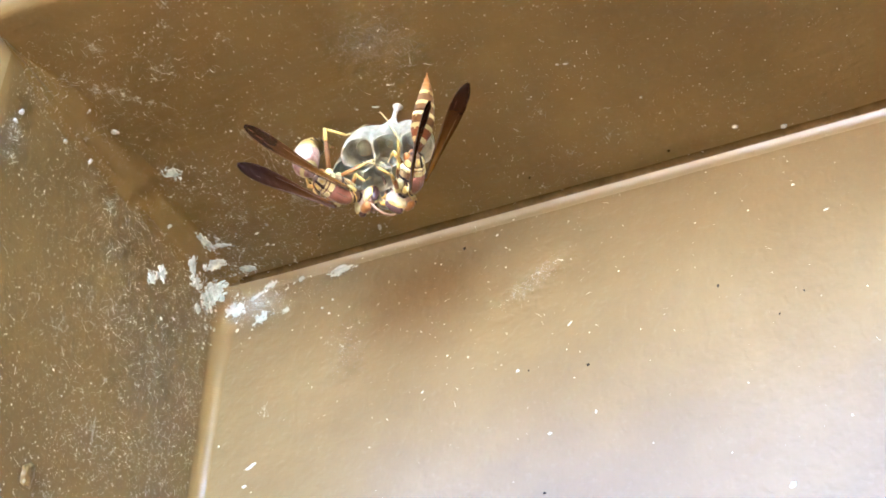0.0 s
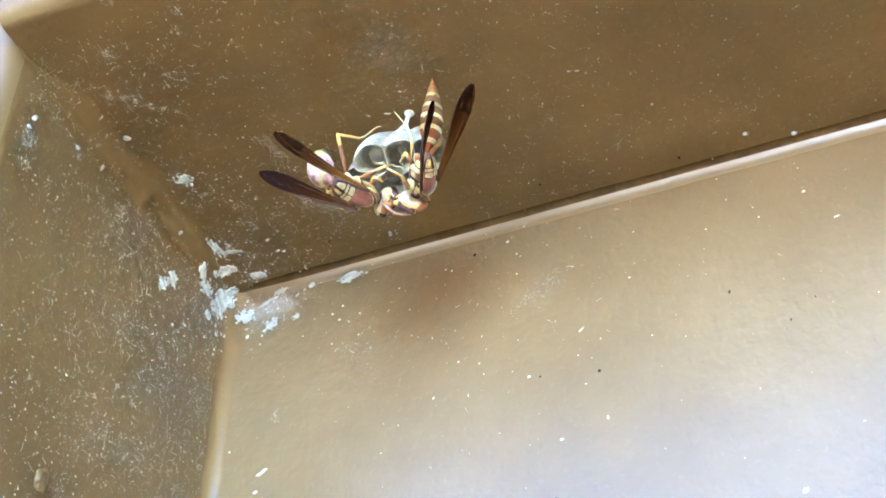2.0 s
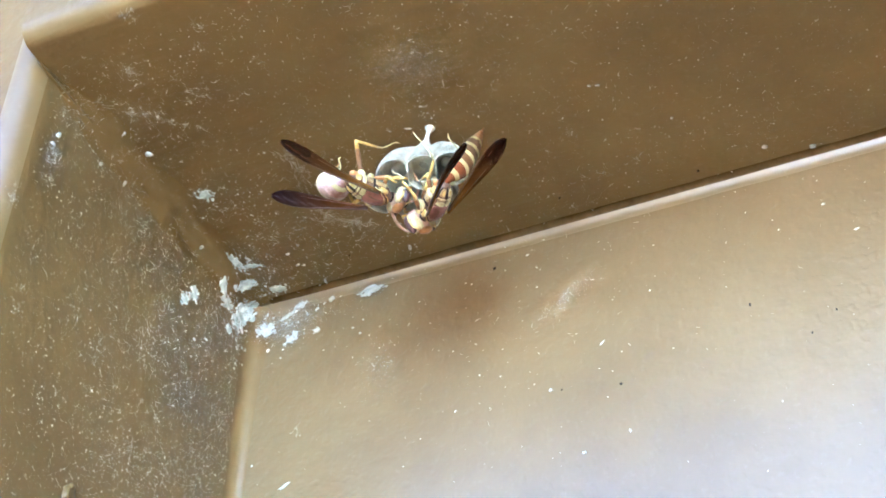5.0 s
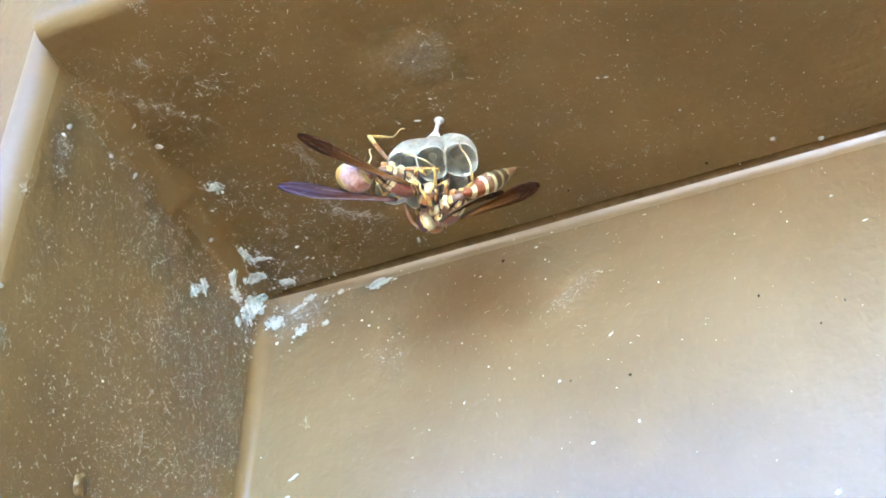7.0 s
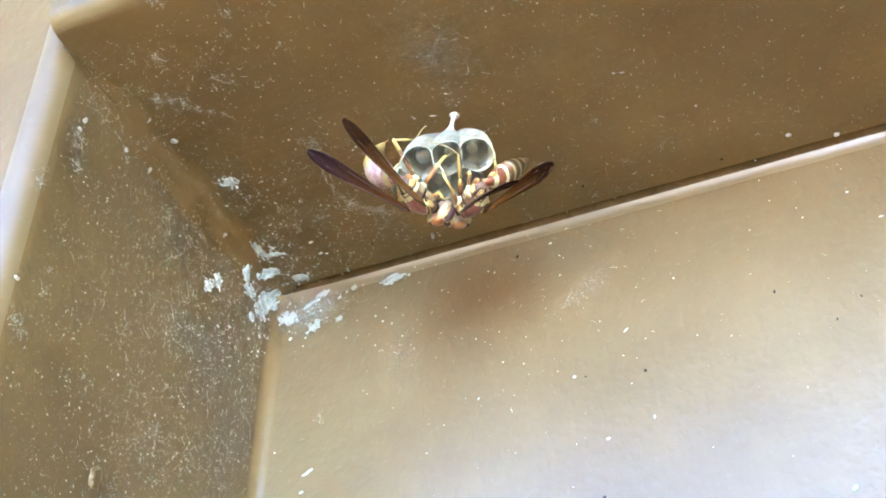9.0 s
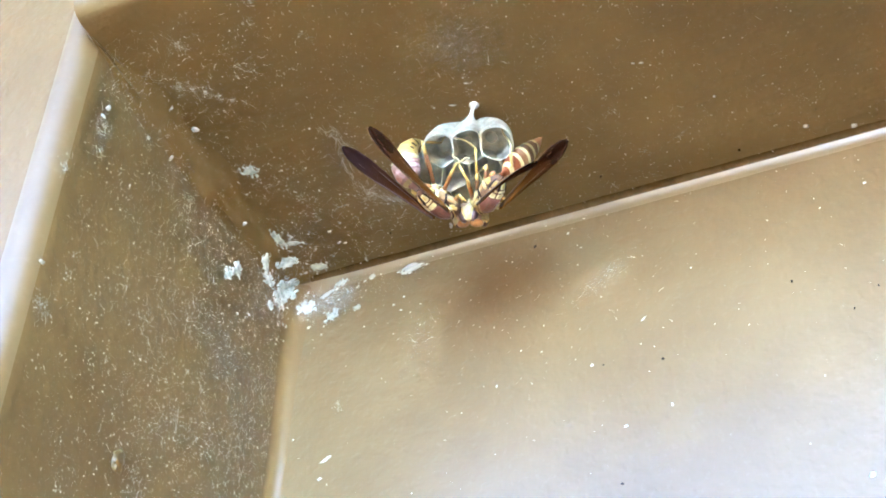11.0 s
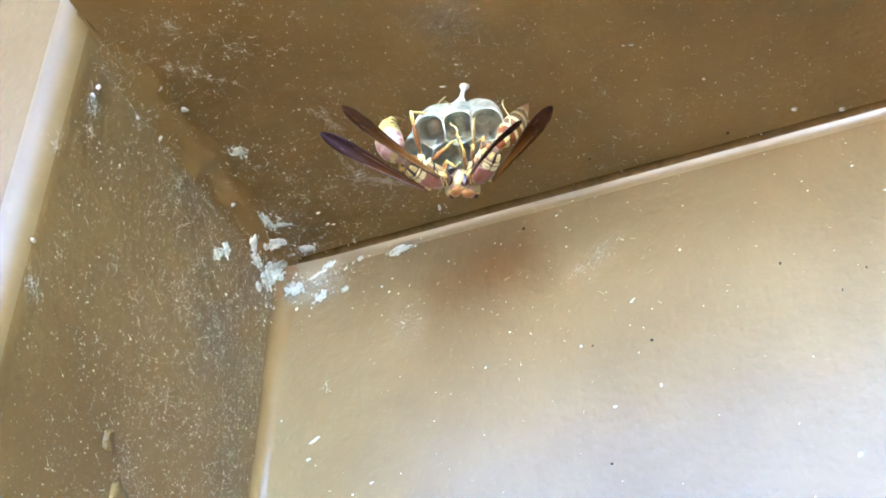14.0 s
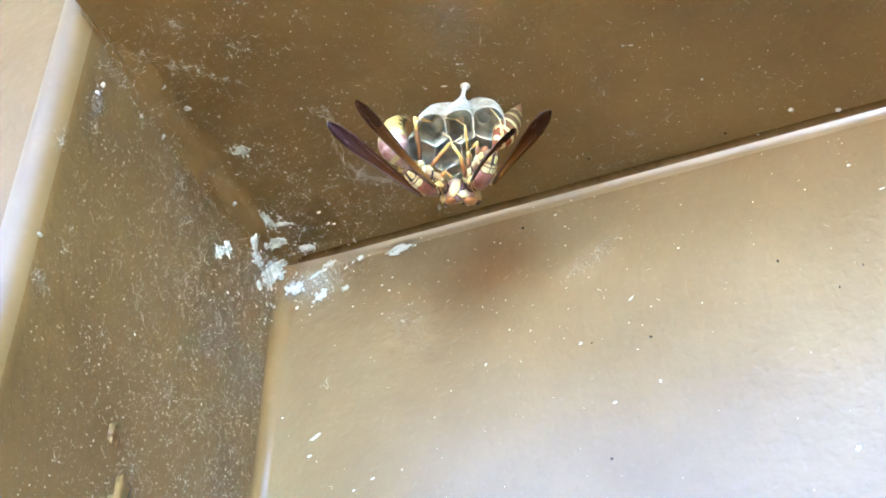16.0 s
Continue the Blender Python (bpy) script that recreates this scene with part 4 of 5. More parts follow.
FLAKES = [
    (PANEL, 8.2, -32.4, 2.9, 0.8, 0.25, 0.55, "long white paint flake on the panel"),
    (PANEL, 7.5, -35.3, 1.1, 0.7, 0.3, 0.2, "small white flake on the panel"),
    (PANEL, 2.7, -28.0, 0.5, 0.45, 0.25, 0.0, "tiny white flake on the panel"),
    (PANEL, 17.1, -41.0, 0.9, 0.55, 0.25, 0.4, "small white flake on the panel"),
    (PANEL, 14.5, -42.2, 0.6, 0.5, 0.25, 0.0, "small white flake on the panel"),
    (PANEL, 46.1, -27.2, 0.75, 0.65, 0.35, 0.0, "round white crumb on the panel"),
    (PANEL, 56.1, -35.8, 0.75, 0.45, 0.25, 1.7, "white crumb on the panel"),
    (PANEL, 50.1, -37.5, 0.8, 0.6, 0.3, 0.2, "cream crumb on the panel"),
    (PANEL, 53.3, -21.8, 1.3, 0.4, 0.2, 0.75, "thin white splinter on the panel"),
    (PANEL, 43.5, -3.9, 0.7, 0.5, 0.3, 0.3, "white crumb on the panel"),
    (PANEL, 83.6, -8.7, 0.8, 0.5, 0.3, 0.2, "white crumb on the panel"),
    (PANEL, 16.9, -8.6, 0.55, 0.5, 0.3, 0.0, "white crumb on the panel"),
    (PANEL, 18.5, -7.6, 0.5, 0.45, 0.3, 0.0, "white crumb on the panel"),
    (PANEL, 18.1, -9.9, 0.6, 0.5, 0.3, 0.0, "white crumb on the panel"),
    (PANEL, 19.4, -2.0, 3.0, 1.2, 0.4, 0.15, "crumbly white spot at the panel's upper edge"),
    (PANEL, 21.9, -2.6, 0.8, 0.6, 0.3, 0.2, "white crumb at the panel's upper edge"),
    (PANEL, 77.9, -50.8, 1.4, 1.0, 0.35, 0.5, "pale blister on the panel"),
    (PANEL, 32.9, -27.0, 0.8, 0.3, 0.15, 1.0, "thin white splinter on the panel"),
    (PANEL, 87.0, -14.0, 1.1, 0.4, 0.2, 0.2, "thin white flake on the panel"),
    (CEILING, 78.2, -4.0, 1.0, 0.9, 0.5, 0.2, "round white crumb on the ceiling"),
    (CEILING, 84.0, -1.7, 1.0, 0.9, 0.6, 0.4, "round pale crumb at the joint under the head"),
    (CEILING, 61.9, -22.8, 0.9, 0.4, 0.25, 0.2, "white crumb on the ceiling"),
    (CEILING, 60.9, -23.1, 0.6, 0.4, 0.25, 0.5, "white crumb on the ceiling"),
    (CEILING, 68.7, -13.7, 0.5, 0.5, 0.3, 0.0, "white crumb on the ceiling"),
    (CEILING, 0.9, -16.8, 1.5, 1.0, 0.9, 0.2, "white crumb on the ceiling bead"),
    (CEILING, 3.6, -34.4, 1.4, 1.0, 0.8, 0.4, "white crumb on the ceiling"),
    (CEILING, 2.6, -39.0, 1.8, 0.5, 0.5, -0.5, "thin white splinter on the ceiling"),
    (CEILING, 34.6, -25.7, 0.45, 0.3, 0.2, 0.3, "cream crumb on the ceiling"),
    (CEILING, 17.7, -28.6, 0.4, 0.4, 0.25, 0.0, "white crumb on the ceiling"),
    (CEILING, 27.3, -3.8, 0.6, 1.6, 0.9, 0.2, "small white drip at the joint under the head"),
    (CEILING, 37.0, -25.2, 1.3, 0.35, 0.3, 0.35, "pale flake beside the nest stalk"),
    (JAMB, -47.4, -7.0, 1.6, 0.9, 0.5, 1.1, "white lint crumb on the reveal"),
    (JAMB, -47.9, -9.0, 1.0, 0.8, 0.4, 0.3, "white lint crumb on the reveal"),
    (JAMB, -39.0, -4.6, 1.1, 0.8, 0.5, 0.8, "white crumb on the reveal"),
    (JAMB, -33.8, -3.5, 1.5, 0.7, 0.5, 1.3, "tan crumb on the reveal"),
    (JAMB, -13.6, -15.1, 0.7, 0.5, 0.4, 0.0, "white crumb on the reveal"),
    (JAMB, -10.9, -13.3, 0.6, 0.5, 0.4, 0.0, "white crumb on the reveal"),
    (JAMB, -51.6, -35.5, 1.1, 0.7, 0.7, 0.0, "white crumb on the rounded edge"),
    (JAMB, -16.1, -9.6, 1.8, 0.9, 0.5, 1.4, "white crumb on the reveal"),
]
for n, (face, a, b, length, width, height, turn, label) in enumerate(FLAKES):
    flake("flake", face, a, b, length * (0.6 if face == PANEL else 0.72), width * (0.55 if face == PANEL else 0.66), height * 0.4, turn, label, CHALK, n + 1.0)
for n, (face, a, b, s) in enumerate([(PANEL, 55.4, -28.8, 0.55), (PANEL, 38.6, -4.8, 0.6), (PANEL, 72.6, -21.6, 0.5), (PANEL, 82.7, -25.4, 0.4), (PANEL, 49.2, -45.5, 0.5), (PANEL, 47.6, -27.6, 0.3), (PANEL, 79.4, -27.9, 0.35), (CEILING, 18.6, -5.6, 0.4), (CEILING, 50.3, -5.2, 0.4), (CEILING, 69.0, -3.0, 0.4)]):
    flake("dark_crumb", face, a, b, s * 0.75, s * 0.45, 0.25, n * 0.7, "small dark crumb stuck to the paint", SOOT, 40.0 + n, "crumb", "dark crumbs")
flake("paint_blister", JAMB, -32.3, -49.8, 3.2, 1.8, 0.6, 1.5, "small paint blister on the reveal", DUSTY, 60.0, "blister", "paint blisters")
flake("paint_blister", JAMB, -29.5, -58.5, 8.5, 3.4, 0.9, 1.45, "large peeling paint blister on the reveal", DUSTY, 61.0, "blister", "paint blisters")

# chalky crusts packed into the inner corner


def crust(name, face, a, b, length, width, height, turn, label, mat, seed):
    """A crumbled crust: a broken plate with a ragged outline, holes and a rough top."""
    n = 44
    va, vb, vn = FACES[face]
    la = va * math.cos(turn) + vb * math.sin(turn)
    lb = vb * math.cos(turn) - va * math.sin(turn)
    keep = set()
    for i in range(n):
        for j in range(n):
            x, y = (i + 0.5) / n * 2 - 1, (j + 0.5) / n * 2 - 1
            k = 0.75 * (1 - (x * x + y * y) ** 0.5) + 0.6 * noise.noise((x * 2.6 + seed * 3, y * 2.6, seed)) + 0.32 * noise.noise((x * 7, y * 7 + seed, seed)) + 0.16 * noise.noise((x * 15, y * 15 + seed, seed))
            if k > 0.27 and max(abs(x), abs(y)) < 0.98:
                keep.add((i, j))
    verts, faces, ids = [], [], {}
    def vert(i, j, top):
        if (i, j, top) not in ids:
            x, y = i / n * 2 - 1, j / n * 2 - 1
            jx, jy = 0.016 * noise.noise((x * 15, y * 15, seed)), 0.016 * noise.noise((y * 15, x * 15, seed + 4))
            rise = height * (0.45 + 0.7 * noise.noise((x * 2.5, y * 2.5 + seed, 2.0)) + 0.15 * noise.noise((x * 8 + seed, y * 8, 0.0)))
            h = 0.15 + max(0.12 * height, rise) * 0.14 if top else -0.3
            ids[i, j, top] = len(verts)
            at = (la * ((x + jx) * length / 2) + lb * ((y + jy) * width / 2))
            verts.append((at + vn * (h + relief(face, a + at.dot(va), b + at.dot(vb)))) * MM)
        return ids[i, j, top]
    for i, j in sorted(keep):
        q = [(i, j), (i + 1, j), (i + 1, j + 1), (i, j + 1)]
        faces.append([vert(*p, True) for p in q])
        faces.append([vert(*p, False) for p in q[::-1]])
        for (di, dj), (p, r) in (((0, -1), (q[0], q[1])), ((1, 0), (q[1], q[2])), ((0, 1), (q[2], q[3])), ((-1, 0), (q[3], q[0]))):
            if (i + di, j + dj) not in keep:
                faces.append([vert(*r, True), vert(*p, True), vert(*p, False), vert(*r, False)])
    ob = mesh_of(name, verts, faces, mat, True)
    ob.location = (va * a + vb * b) * MM
    return tagged(ob, label, "crust", "chalky crusts", "stuff")


CORNER = [(JAMB, -3.9, -4.4, 4.6, 2.6, 1.7, 1.1), (JAMB, -7.2, -4.3, 3.0, 1.8, 1.2, 0.3), (JAMB, -6.0, -8.0, 1.4, 1.2, 1.0, 1.2), (JAMB, -17.2, -10.7, 2.2, 1.5, 0.6, 1.2), (JAMB, -9.2, -2.6, 3.4, 1.2, 1.4, 2.3),
          (PANEL, 2.6, -5.0, 3.0, 2.4, 0.3, 0.5), (PANEL, 7.0, -7.6, 2.8, 1.4, 0.25, 0.75), (PANEL, 8.1, -1.9, 2.2, 0.9, 0.25, 0.3), (PANEL, 6.0, -3.2, 2.6, 0.6, 0.2, 0.5), (PANEL, 11.0, -7.3, 1.2, 0.9, 0.2, 0.0), (PANEL, 13.1, -2.2, 1.0, 0.7, 0.2, 0.3), (PANEL, 19.4, -2.7, 3.8, 1.3, 0.25, 0.15), (JAMB, -3.0, -3.2, 5.2, 2.6, 1.4, 1.15), (JAMB, -15.3, -8.4, 2.6, 1.8, 0.5, 1.4),
          (CEILING, 2.2, -6.0, 3.2, 1.6, 1.2, 0.6), (CEILING, 3.0, -10.6, 4.2, 1.0, 1.0, 1.5), (CEILING, 4.6, -9.0, 2.8, 0.7, 0.6, 0.25), (CEILING, 5.6, -2.8, 2.6, 1.4, 0.6, 0.4), (CEILING, 6.3, -24.6, 2.6, 1.8, 0.5, 1.0)]
for n, (face, a, b, length, width, height, turn) in enumerate(CORNER):
    crust("plaster_crust", face, a, b, length * 1.15, width * 1.25, height, turn, "chalky greenish-white crust of old caulk near the corner", SMEAR if face == PANEL else CRUST, 80.0 + n)
# caulk dust; the dense first patch also imitates the milky gloss by the corner
for n, (face, a, b, sa, sb, count) in enumerate([(PANEL, 5.6, -4.4, 2.8, 1.5, 7000), (PANEL, 13.0, -4.0, 3.5, 1.4, 500), (JAMB, -5.0, -7.0, 2.6, 3.0, 900), (PANEL, 21.0, -17.0, 1.6, 3.0, 350)]):
    scatter("caulk_dust", face, "thin pale haze of caulk dust and corner gloss on the paint", 120 + n, count, 0, lambda r: (r.gauss(a, sa), min(-1.6, r.gauss(b, sb))), CHAFF, (0.012, 0.06))


def haze(name, col, strength, scale):
    """A thin milky film, densest in its middle, broken up by a fine noise."""
    m, nt, p = material(name)
    p.inputs["Base Color"].default_value = (*col, 1)
    p.inputs["Roughness"].default_value = 0.6
    p.inputs["Specular IOR Level"].default_value = 0.2
    co = nt.nodes.new("ShaderNodeTexCoord").outputs["Object"]
    gaps = ramp(nt, noise_node(nt, scale, 5, 0.65, co).outputs["Fac"], [(0.36, (0, 0, 0)), (0.68, (strength,) * 3)])
    depth = nt.nodes.new("ShaderNodeAttribute")
    depth.attribute_name = "thickness"
    mul = nt.nodes.new("ShaderNodeMath")
    mul.operation = "MULTIPLY"
    nt.links.new(gaps.outputs["Color"], mul.inputs[0])
    nt.links.new(depth.outputs["Fac"], mul.inputs[1])
    nt.links.new(mul.outputs["Value"], p.inputs["Alpha"])
    return m


# pale film for caulk spots and for the highlight on the corner beads
CAULK_GLOSS = haze("milky_caulk_gloss", (0.48, 0.43, 0.345), 0.75, 420)
POWDER = haze("powdery_dust_film", (0.42, 0.37, 0.29), 0.25, 700)
SCUFF = haze("scuffed_dust_film", (0.44, 0.395, 0.325), 0.42, 700)


def film_patch(name, face, a, b, length, width, turn, label, mat, lift=0.05):
    """A thin film that follows the face and its beads and thins out towards an uneven edge."""
    va, vb, vn = FACES[face]
    n = 24
    verts, faces, thick = [], [], []
    for i in range(n + 1):
        for j in range(n + 1):
            x, y = 2 * i / n - 1, 2 * j / n - 1
            da = x * length / 2 * math.cos(turn) - y * width / 2 * math.sin(turn)
            db = x * length / 2 * math.sin(turn) + y * width / 2 * math.cos(turn)
            verts.append(on_face(face, a + da, b + db, lift) - (va * a + vb * b) * MM)
            r = math.hypot(x, y) * (1.18 + 0.18 * max(-1.0, noise.noise((x * 1.6 + a, y * 1.6 + b, 0.0))))
            thick.append(max(0.0, 1 - r) ** 1.2)
    for i in range(n):
        for j in range(n):
            k = i * (n + 1) + j
            faces.append((k, k + n + 1, k + n + 2, k + 1))
    ob = mesh_of(name, verts, faces, mat, True)
    ob.location = (va * a + vb * b) * MM
    ob.data.attributes.new("thickness", "FLOAT", "POINT").data.foreach_set("value", thick)
    return tagged(ob, label, "film", kind="stuff")


for face, a, b, length, width, turn, mat, label in (
        # the first two paint the corner's soft highlight along with old caulk
        (PANEL, 7.0, -4.6, 13.0, 6.5, 0.25, CAULK_GLOSS, "milky film of old caulk and painted gloss by the corner"),
        (PANEL, 3.0, -5.0, 7.0, 8.0, 0.5, CAULK_GLOSS, "milky film of old caulk and painted gloss by the corner"),
        (PANEL, 19.4, -2.8, 6.5, 3.4, 0.15, CAULK_GLOSS, "milky spot of caulk at the panel's upper edge"),
        (PANEL, 7.2, -7.6, 5.0, 3.4, 0.75, CAULK_GLOSS, "milky spot of caulk on the panel"),
        (PANEL, 48.5, -13.2, 13.0, 4.5, 0.58, POWDER, "slanting powdery smudge on the panel"),
        (PANEL, 21.5, -16.0, 7.0, 13.0, 0.1, POWDER, "faint powdery smudge on the panel"),
        (CEILING, 41.5, -35.8, 13.0, 11.0, 0.2, SCUFF, "whitish powdery scrape on the ceiling before the stalk"),
        (CEILING, 8.0, -9.0, 16.0, 13.0, 0.6, POWDER, "powdery dust on the ceiling near the inner corner"),
        (JAMB, -12.0, -21.0, 21.0, 42.0, 0.0, POWDER, "grey powdery dust on the reveal near the inner corner"),
        (JAMB, -47.6, -11.0, 4.5, 13.0, 0.0, POWDER, "powdery streak of dust on the reveal"),
        (JAMB, -24.0, -10.0, 14.0, 18.0, 0.0, POWDER, "powdery dust on the reveal under the bead")):
    film_patch("caulk_film" if mat is CAULK_GLOSS else "dust_film", face, a, b, length, width, turn, label, mat)


def smudge(r):
    along = r.gauss(0, 1)
    return 48.5 + 2.3 * along + r.gauss(0, 0.5), -13.2 + 1.5 * along + r.gauss(0, 0.8)


scatter("caulk_dust", PANEL, "slanting pale smudge of dust on the panel", 126, 420, 10, smudge, LINT, (0.02, 0.12), (0.2, 0.6))
scatter("crumbs", JAMB, "fine chalky crumbs around the inner corner", 21, 160, 20, lambda r: (-abs(r.gauss(0, 4.5)) - 1.5, -abs(r.gauss(3, 4.5)) - 1.5), LINT, (0.1, 0.7), (0.3, 1.0))
scatter("crumbs", PANEL, "fine chalky crumbs around the inner corner", 22, 120, 10, lambda r: (abs(r.gauss(0, 5)) + 2, -abs(r.gauss(1, 3.5)) - 1.8), LINT, (0.1, 0.6), (0.3, 1.0))
scatter("crumbs", CEILING, "fine chalky crumbs around the inner corner", 23, 150, 30, lambda r: (abs(r.gauss(0, 5)) + 2, -abs(r.gauss(5, 5)) - 1.5), LINT, (0.1, 0.6), (0.3, 1.2))


# ---- cobwebs ----
def cobweb(face, a, b, spread, count, label, seed, mat=LINT, lean=None):
    rng = random.Random(seed)
    verts, faces = [], []
    for _ in range(count // 2):
        # short threads branch off a few bent strands
        p, q, way = rng.gauss(a, spread * (1 if lean is None else 0.6)), rng.gauss(b, spread * (1 if lean is None else 1.6)), rng.uniform(0, 6.28) if lean is None else rng.gauss(lean, 0.35)
        fibre(verts, faces, face, p, q, rng.uniform(0.4, 1.5), rng.uniform(0.006, 0.018), way, 0.2, rng.uniform(0.05, 0.35), rng)
        for _ in range(2):
            fibre(verts, faces, face, p + rng.gauss(0, 0.2), q + rng.gauss(0, 0.2), rng.uniform(0.2, 0.6), rng.uniform(0.006, 0.014), way + rng.gauss(0, 0.6), 0.3, 0.1, rng)
    for _ in range(count * 3):
        w = 0.025 + 0.13 * rng.random() ** 3
        chip(verts, faces, face, rng.gauss(a, spread * 0.8), rng.gauss(b, spread * 0.8), w * 2.2, w, w * 0.4, rng.uniform(0, 6.28), rng)
    return tagged(mesh_of("cobweb", verts, faces, mat), label, "cobweb", "cobwebs", "stuff")


cobweb(CEILING, 20.0, -27.0, 0.8, 10, "wisp of cobweb on the ceiling", 31)
cobweb(CEILING, 21.0, -23.5, 0.7, 10, "wisp of cobweb on the ceiling", 32)
cobweb(CEILING, 20.0, -13.5, 1.6, 10, "tangled cobweb on the ceiling beside the nest", 33)
cobweb(CEILING, 25.5, -14.5, 1.2, 12, "tangled cobweb on the ceiling beside the nest", 34)
cobweb(CEILING, 6.3, -24.6, 0.8, 22, "clump of lint on the ceiling", 35)
cobweb(CEILING, 8.0, -40.5, 1.5, 22, "stringy lint on the ceiling", 36)
cobweb(CEILING, 15.0, -41.2, 1.0, 14, "wisp of lint on the ceiling", 37)
cobweb(PANEL, 8.9, -24.3, 0.6, 7, "thread of lint on the panel", 39)
cobweb(PANEL, 21.0, -16.0, 1.6, 12, "wisp of cobweb on the panel", 40)
cobweb(JAMB, -23.0, -38.0, 0.7, 12, "wisp of lint on the reveal", 41)
cobweb(JAMB, -27.7, -52.0, 1.4, 18, "wisp of lint by the paint blister", 42)
cobweb(CEILING, 20.0, -14.4, 0.8, 14, "whitish strands of cobweb on the ceiling", 44)
cobweb(CEILING, 22.8, -11.4, 0.8, 12, "whitish strands of cobweb on the ceiling", 45)
cobweb(CEILING, 9.0, -48.1, 0.9, 16, "star of lint on the ceiling", 46)
for n in range(6):
    cobweb(CEILING, 5.7 + 1.3 * n, -42.0 + 1.2 * n, 0.34 - 0.03 * n, 16 - 2 * n, "streak of lint on the ceiling", 50 + n)
for n in range(3):
    cobweb(JAMB, -48.0 + 0.5 * n, -9.5 - 2.4 * n, 0.8, 16, "hanging wisp of lint on the reveal", 60 + n)
cobweb(JAMB, -28.2, -7.2, 1.0, 20, "wisp of lint on the reveal under the bead", 64)
cobweb(JAMB, -50.0, -40.6, 0.8, 22, "clump of lint at the edge of the reveal", 65)
cobweb(JAMB, -15.5, -25.0, 2.0, 30, "grey drift of lint near the inner corner", 66)
cobweb(CEILING, 22.5, -8.5, 1.4, 18, "wisp of cobweb on the ceiling near the panel", 43)

WISPS = [
    (CEILING, 21.1, -50.7, 0.6, 10), (CEILING, 18.9, -47.8, 0.6, 7), (CEILING, 24.9, -43.1, 0.6, 8), (CEILING, 9.1, -47.9, 0.6, 10), (CEILING, 14.3, -55.6, 0.8, 14),
    (CEILING, 15.1, -41.1, 0.9, 7), (CEILING, 20.5, -26.5, 0.8, 10), (CEILING, 10.3, -13.5, 0.9, 13), (CEILING, 3.1, -45.1, 0.6, 7), (CEILING, 6.9, -21.1, 0.6, 5),
    (CEILING, 55.6, -16.4, 0.8, 8), (CEILING, 57.4, -7.6, 0.6, 8), (CEILING, 62.2, -8.8, 0.6, 6), (CEILING, 51.5, -2.9, 0.4, 5), (CEILING, 7.1, -20.8, 0.4, 5),
    (CEILING, 10.0, -16.7, 0.8, 11), (CEILING, 10.2, -12.3, 0.7, 8), (JAMB, -51.9, -21.4, 0.6, 8), (JAMB, -47.7, -10.5, 0.9, 14), (JAMB, -38.6, -5.2, 0.6, 8),
    (JAMB, -51.8, -20.8, 0.8, 11), (JAMB, -28.0, -8.7, 0.8, 8), (JAMB, -21.3, -15.6, 1.1, 16), (JAMB, -32.1, -30.1, 1.0, 14), (JAMB, -49.6, -40.8, 0.9, 14),
    (JAMB, -38.7, -31.6, 0.6, 7), (JAMB, -35.7, -9.6, 0.8, 7), (JAMB, -9.3, -15.0, 0.8, 8), (JAMB, -15.1, -20.3, 0.8, 8), (JAMB, -46.8, -31.1, 1.0, 10),
    (JAMB, -37.3, -27.0, 1.5, 10),
]
for n, (face, a, b, spread, count) in enumerate(WISPS):
    cobweb(face, a, b, spread, count, "tangled wisp of whitish lint on the brown ceiling" if face == CEILING else "upright wisp of grey lint on the brown reveal", 200 + n, LINT, None if face == CEILING else 1.5)


def strands(points, count, spread, label, seed):
    """Loose threads of web that sag along a way over the ceiling, with breaks in them."""
    rng = random.Random(seed)
    verts, faces = [], []
    for _ in range(count):
        da, db = rng.gauss(0, spread), rng.gauss(0, spread)
        for (a0, b0), (a1, b1) in zip(points, points[1:]):
            steps = 5
            for i in range(steps):
                if rng.random() < 0.4:
                    continue
                p, q = a0 + (a1 - a0) * i / steps, b0 + (b1 - b0) * i / steps
                way = math.atan2(b1 - b0, a1 - a0) + rng.gauss(0, 0.3)
                fibre(verts, faces, CEILING, p + da + rng.gauss(0, 0.12), q + db + rng.gauss(0, 0.12), math.hypot(a1 - a0, b1 - b0) / steps * 1.25, rng.uniform(0.006, 0.016), way, 0.12, rng.uniform(0.05, 0.5), rng)
    return tagged(mesh_of("cobweb", verts, faces, CHAFF), label, "cobweb", "cobwebs", "stuff")


strands([(20.6, -26.0), (19.2, -21.5), (18.8, -17.5), (19.6, -14.6), (22.0, -12.4), (25.0, -10.6)], 7, 0.35, "torn strands of cobweb beside the nest", 71)
strands([(18.0, -14.0), (20.5, -12.6), (23.5, -12.4)], 6, 0.4, "torn strands of cobweb beside the nest", 72)
strands([(19.0, -28.5), (20.6, -25.2), (22.0, -23.5)], 5, 0.35, "wisp of web on the ceiling", 73)


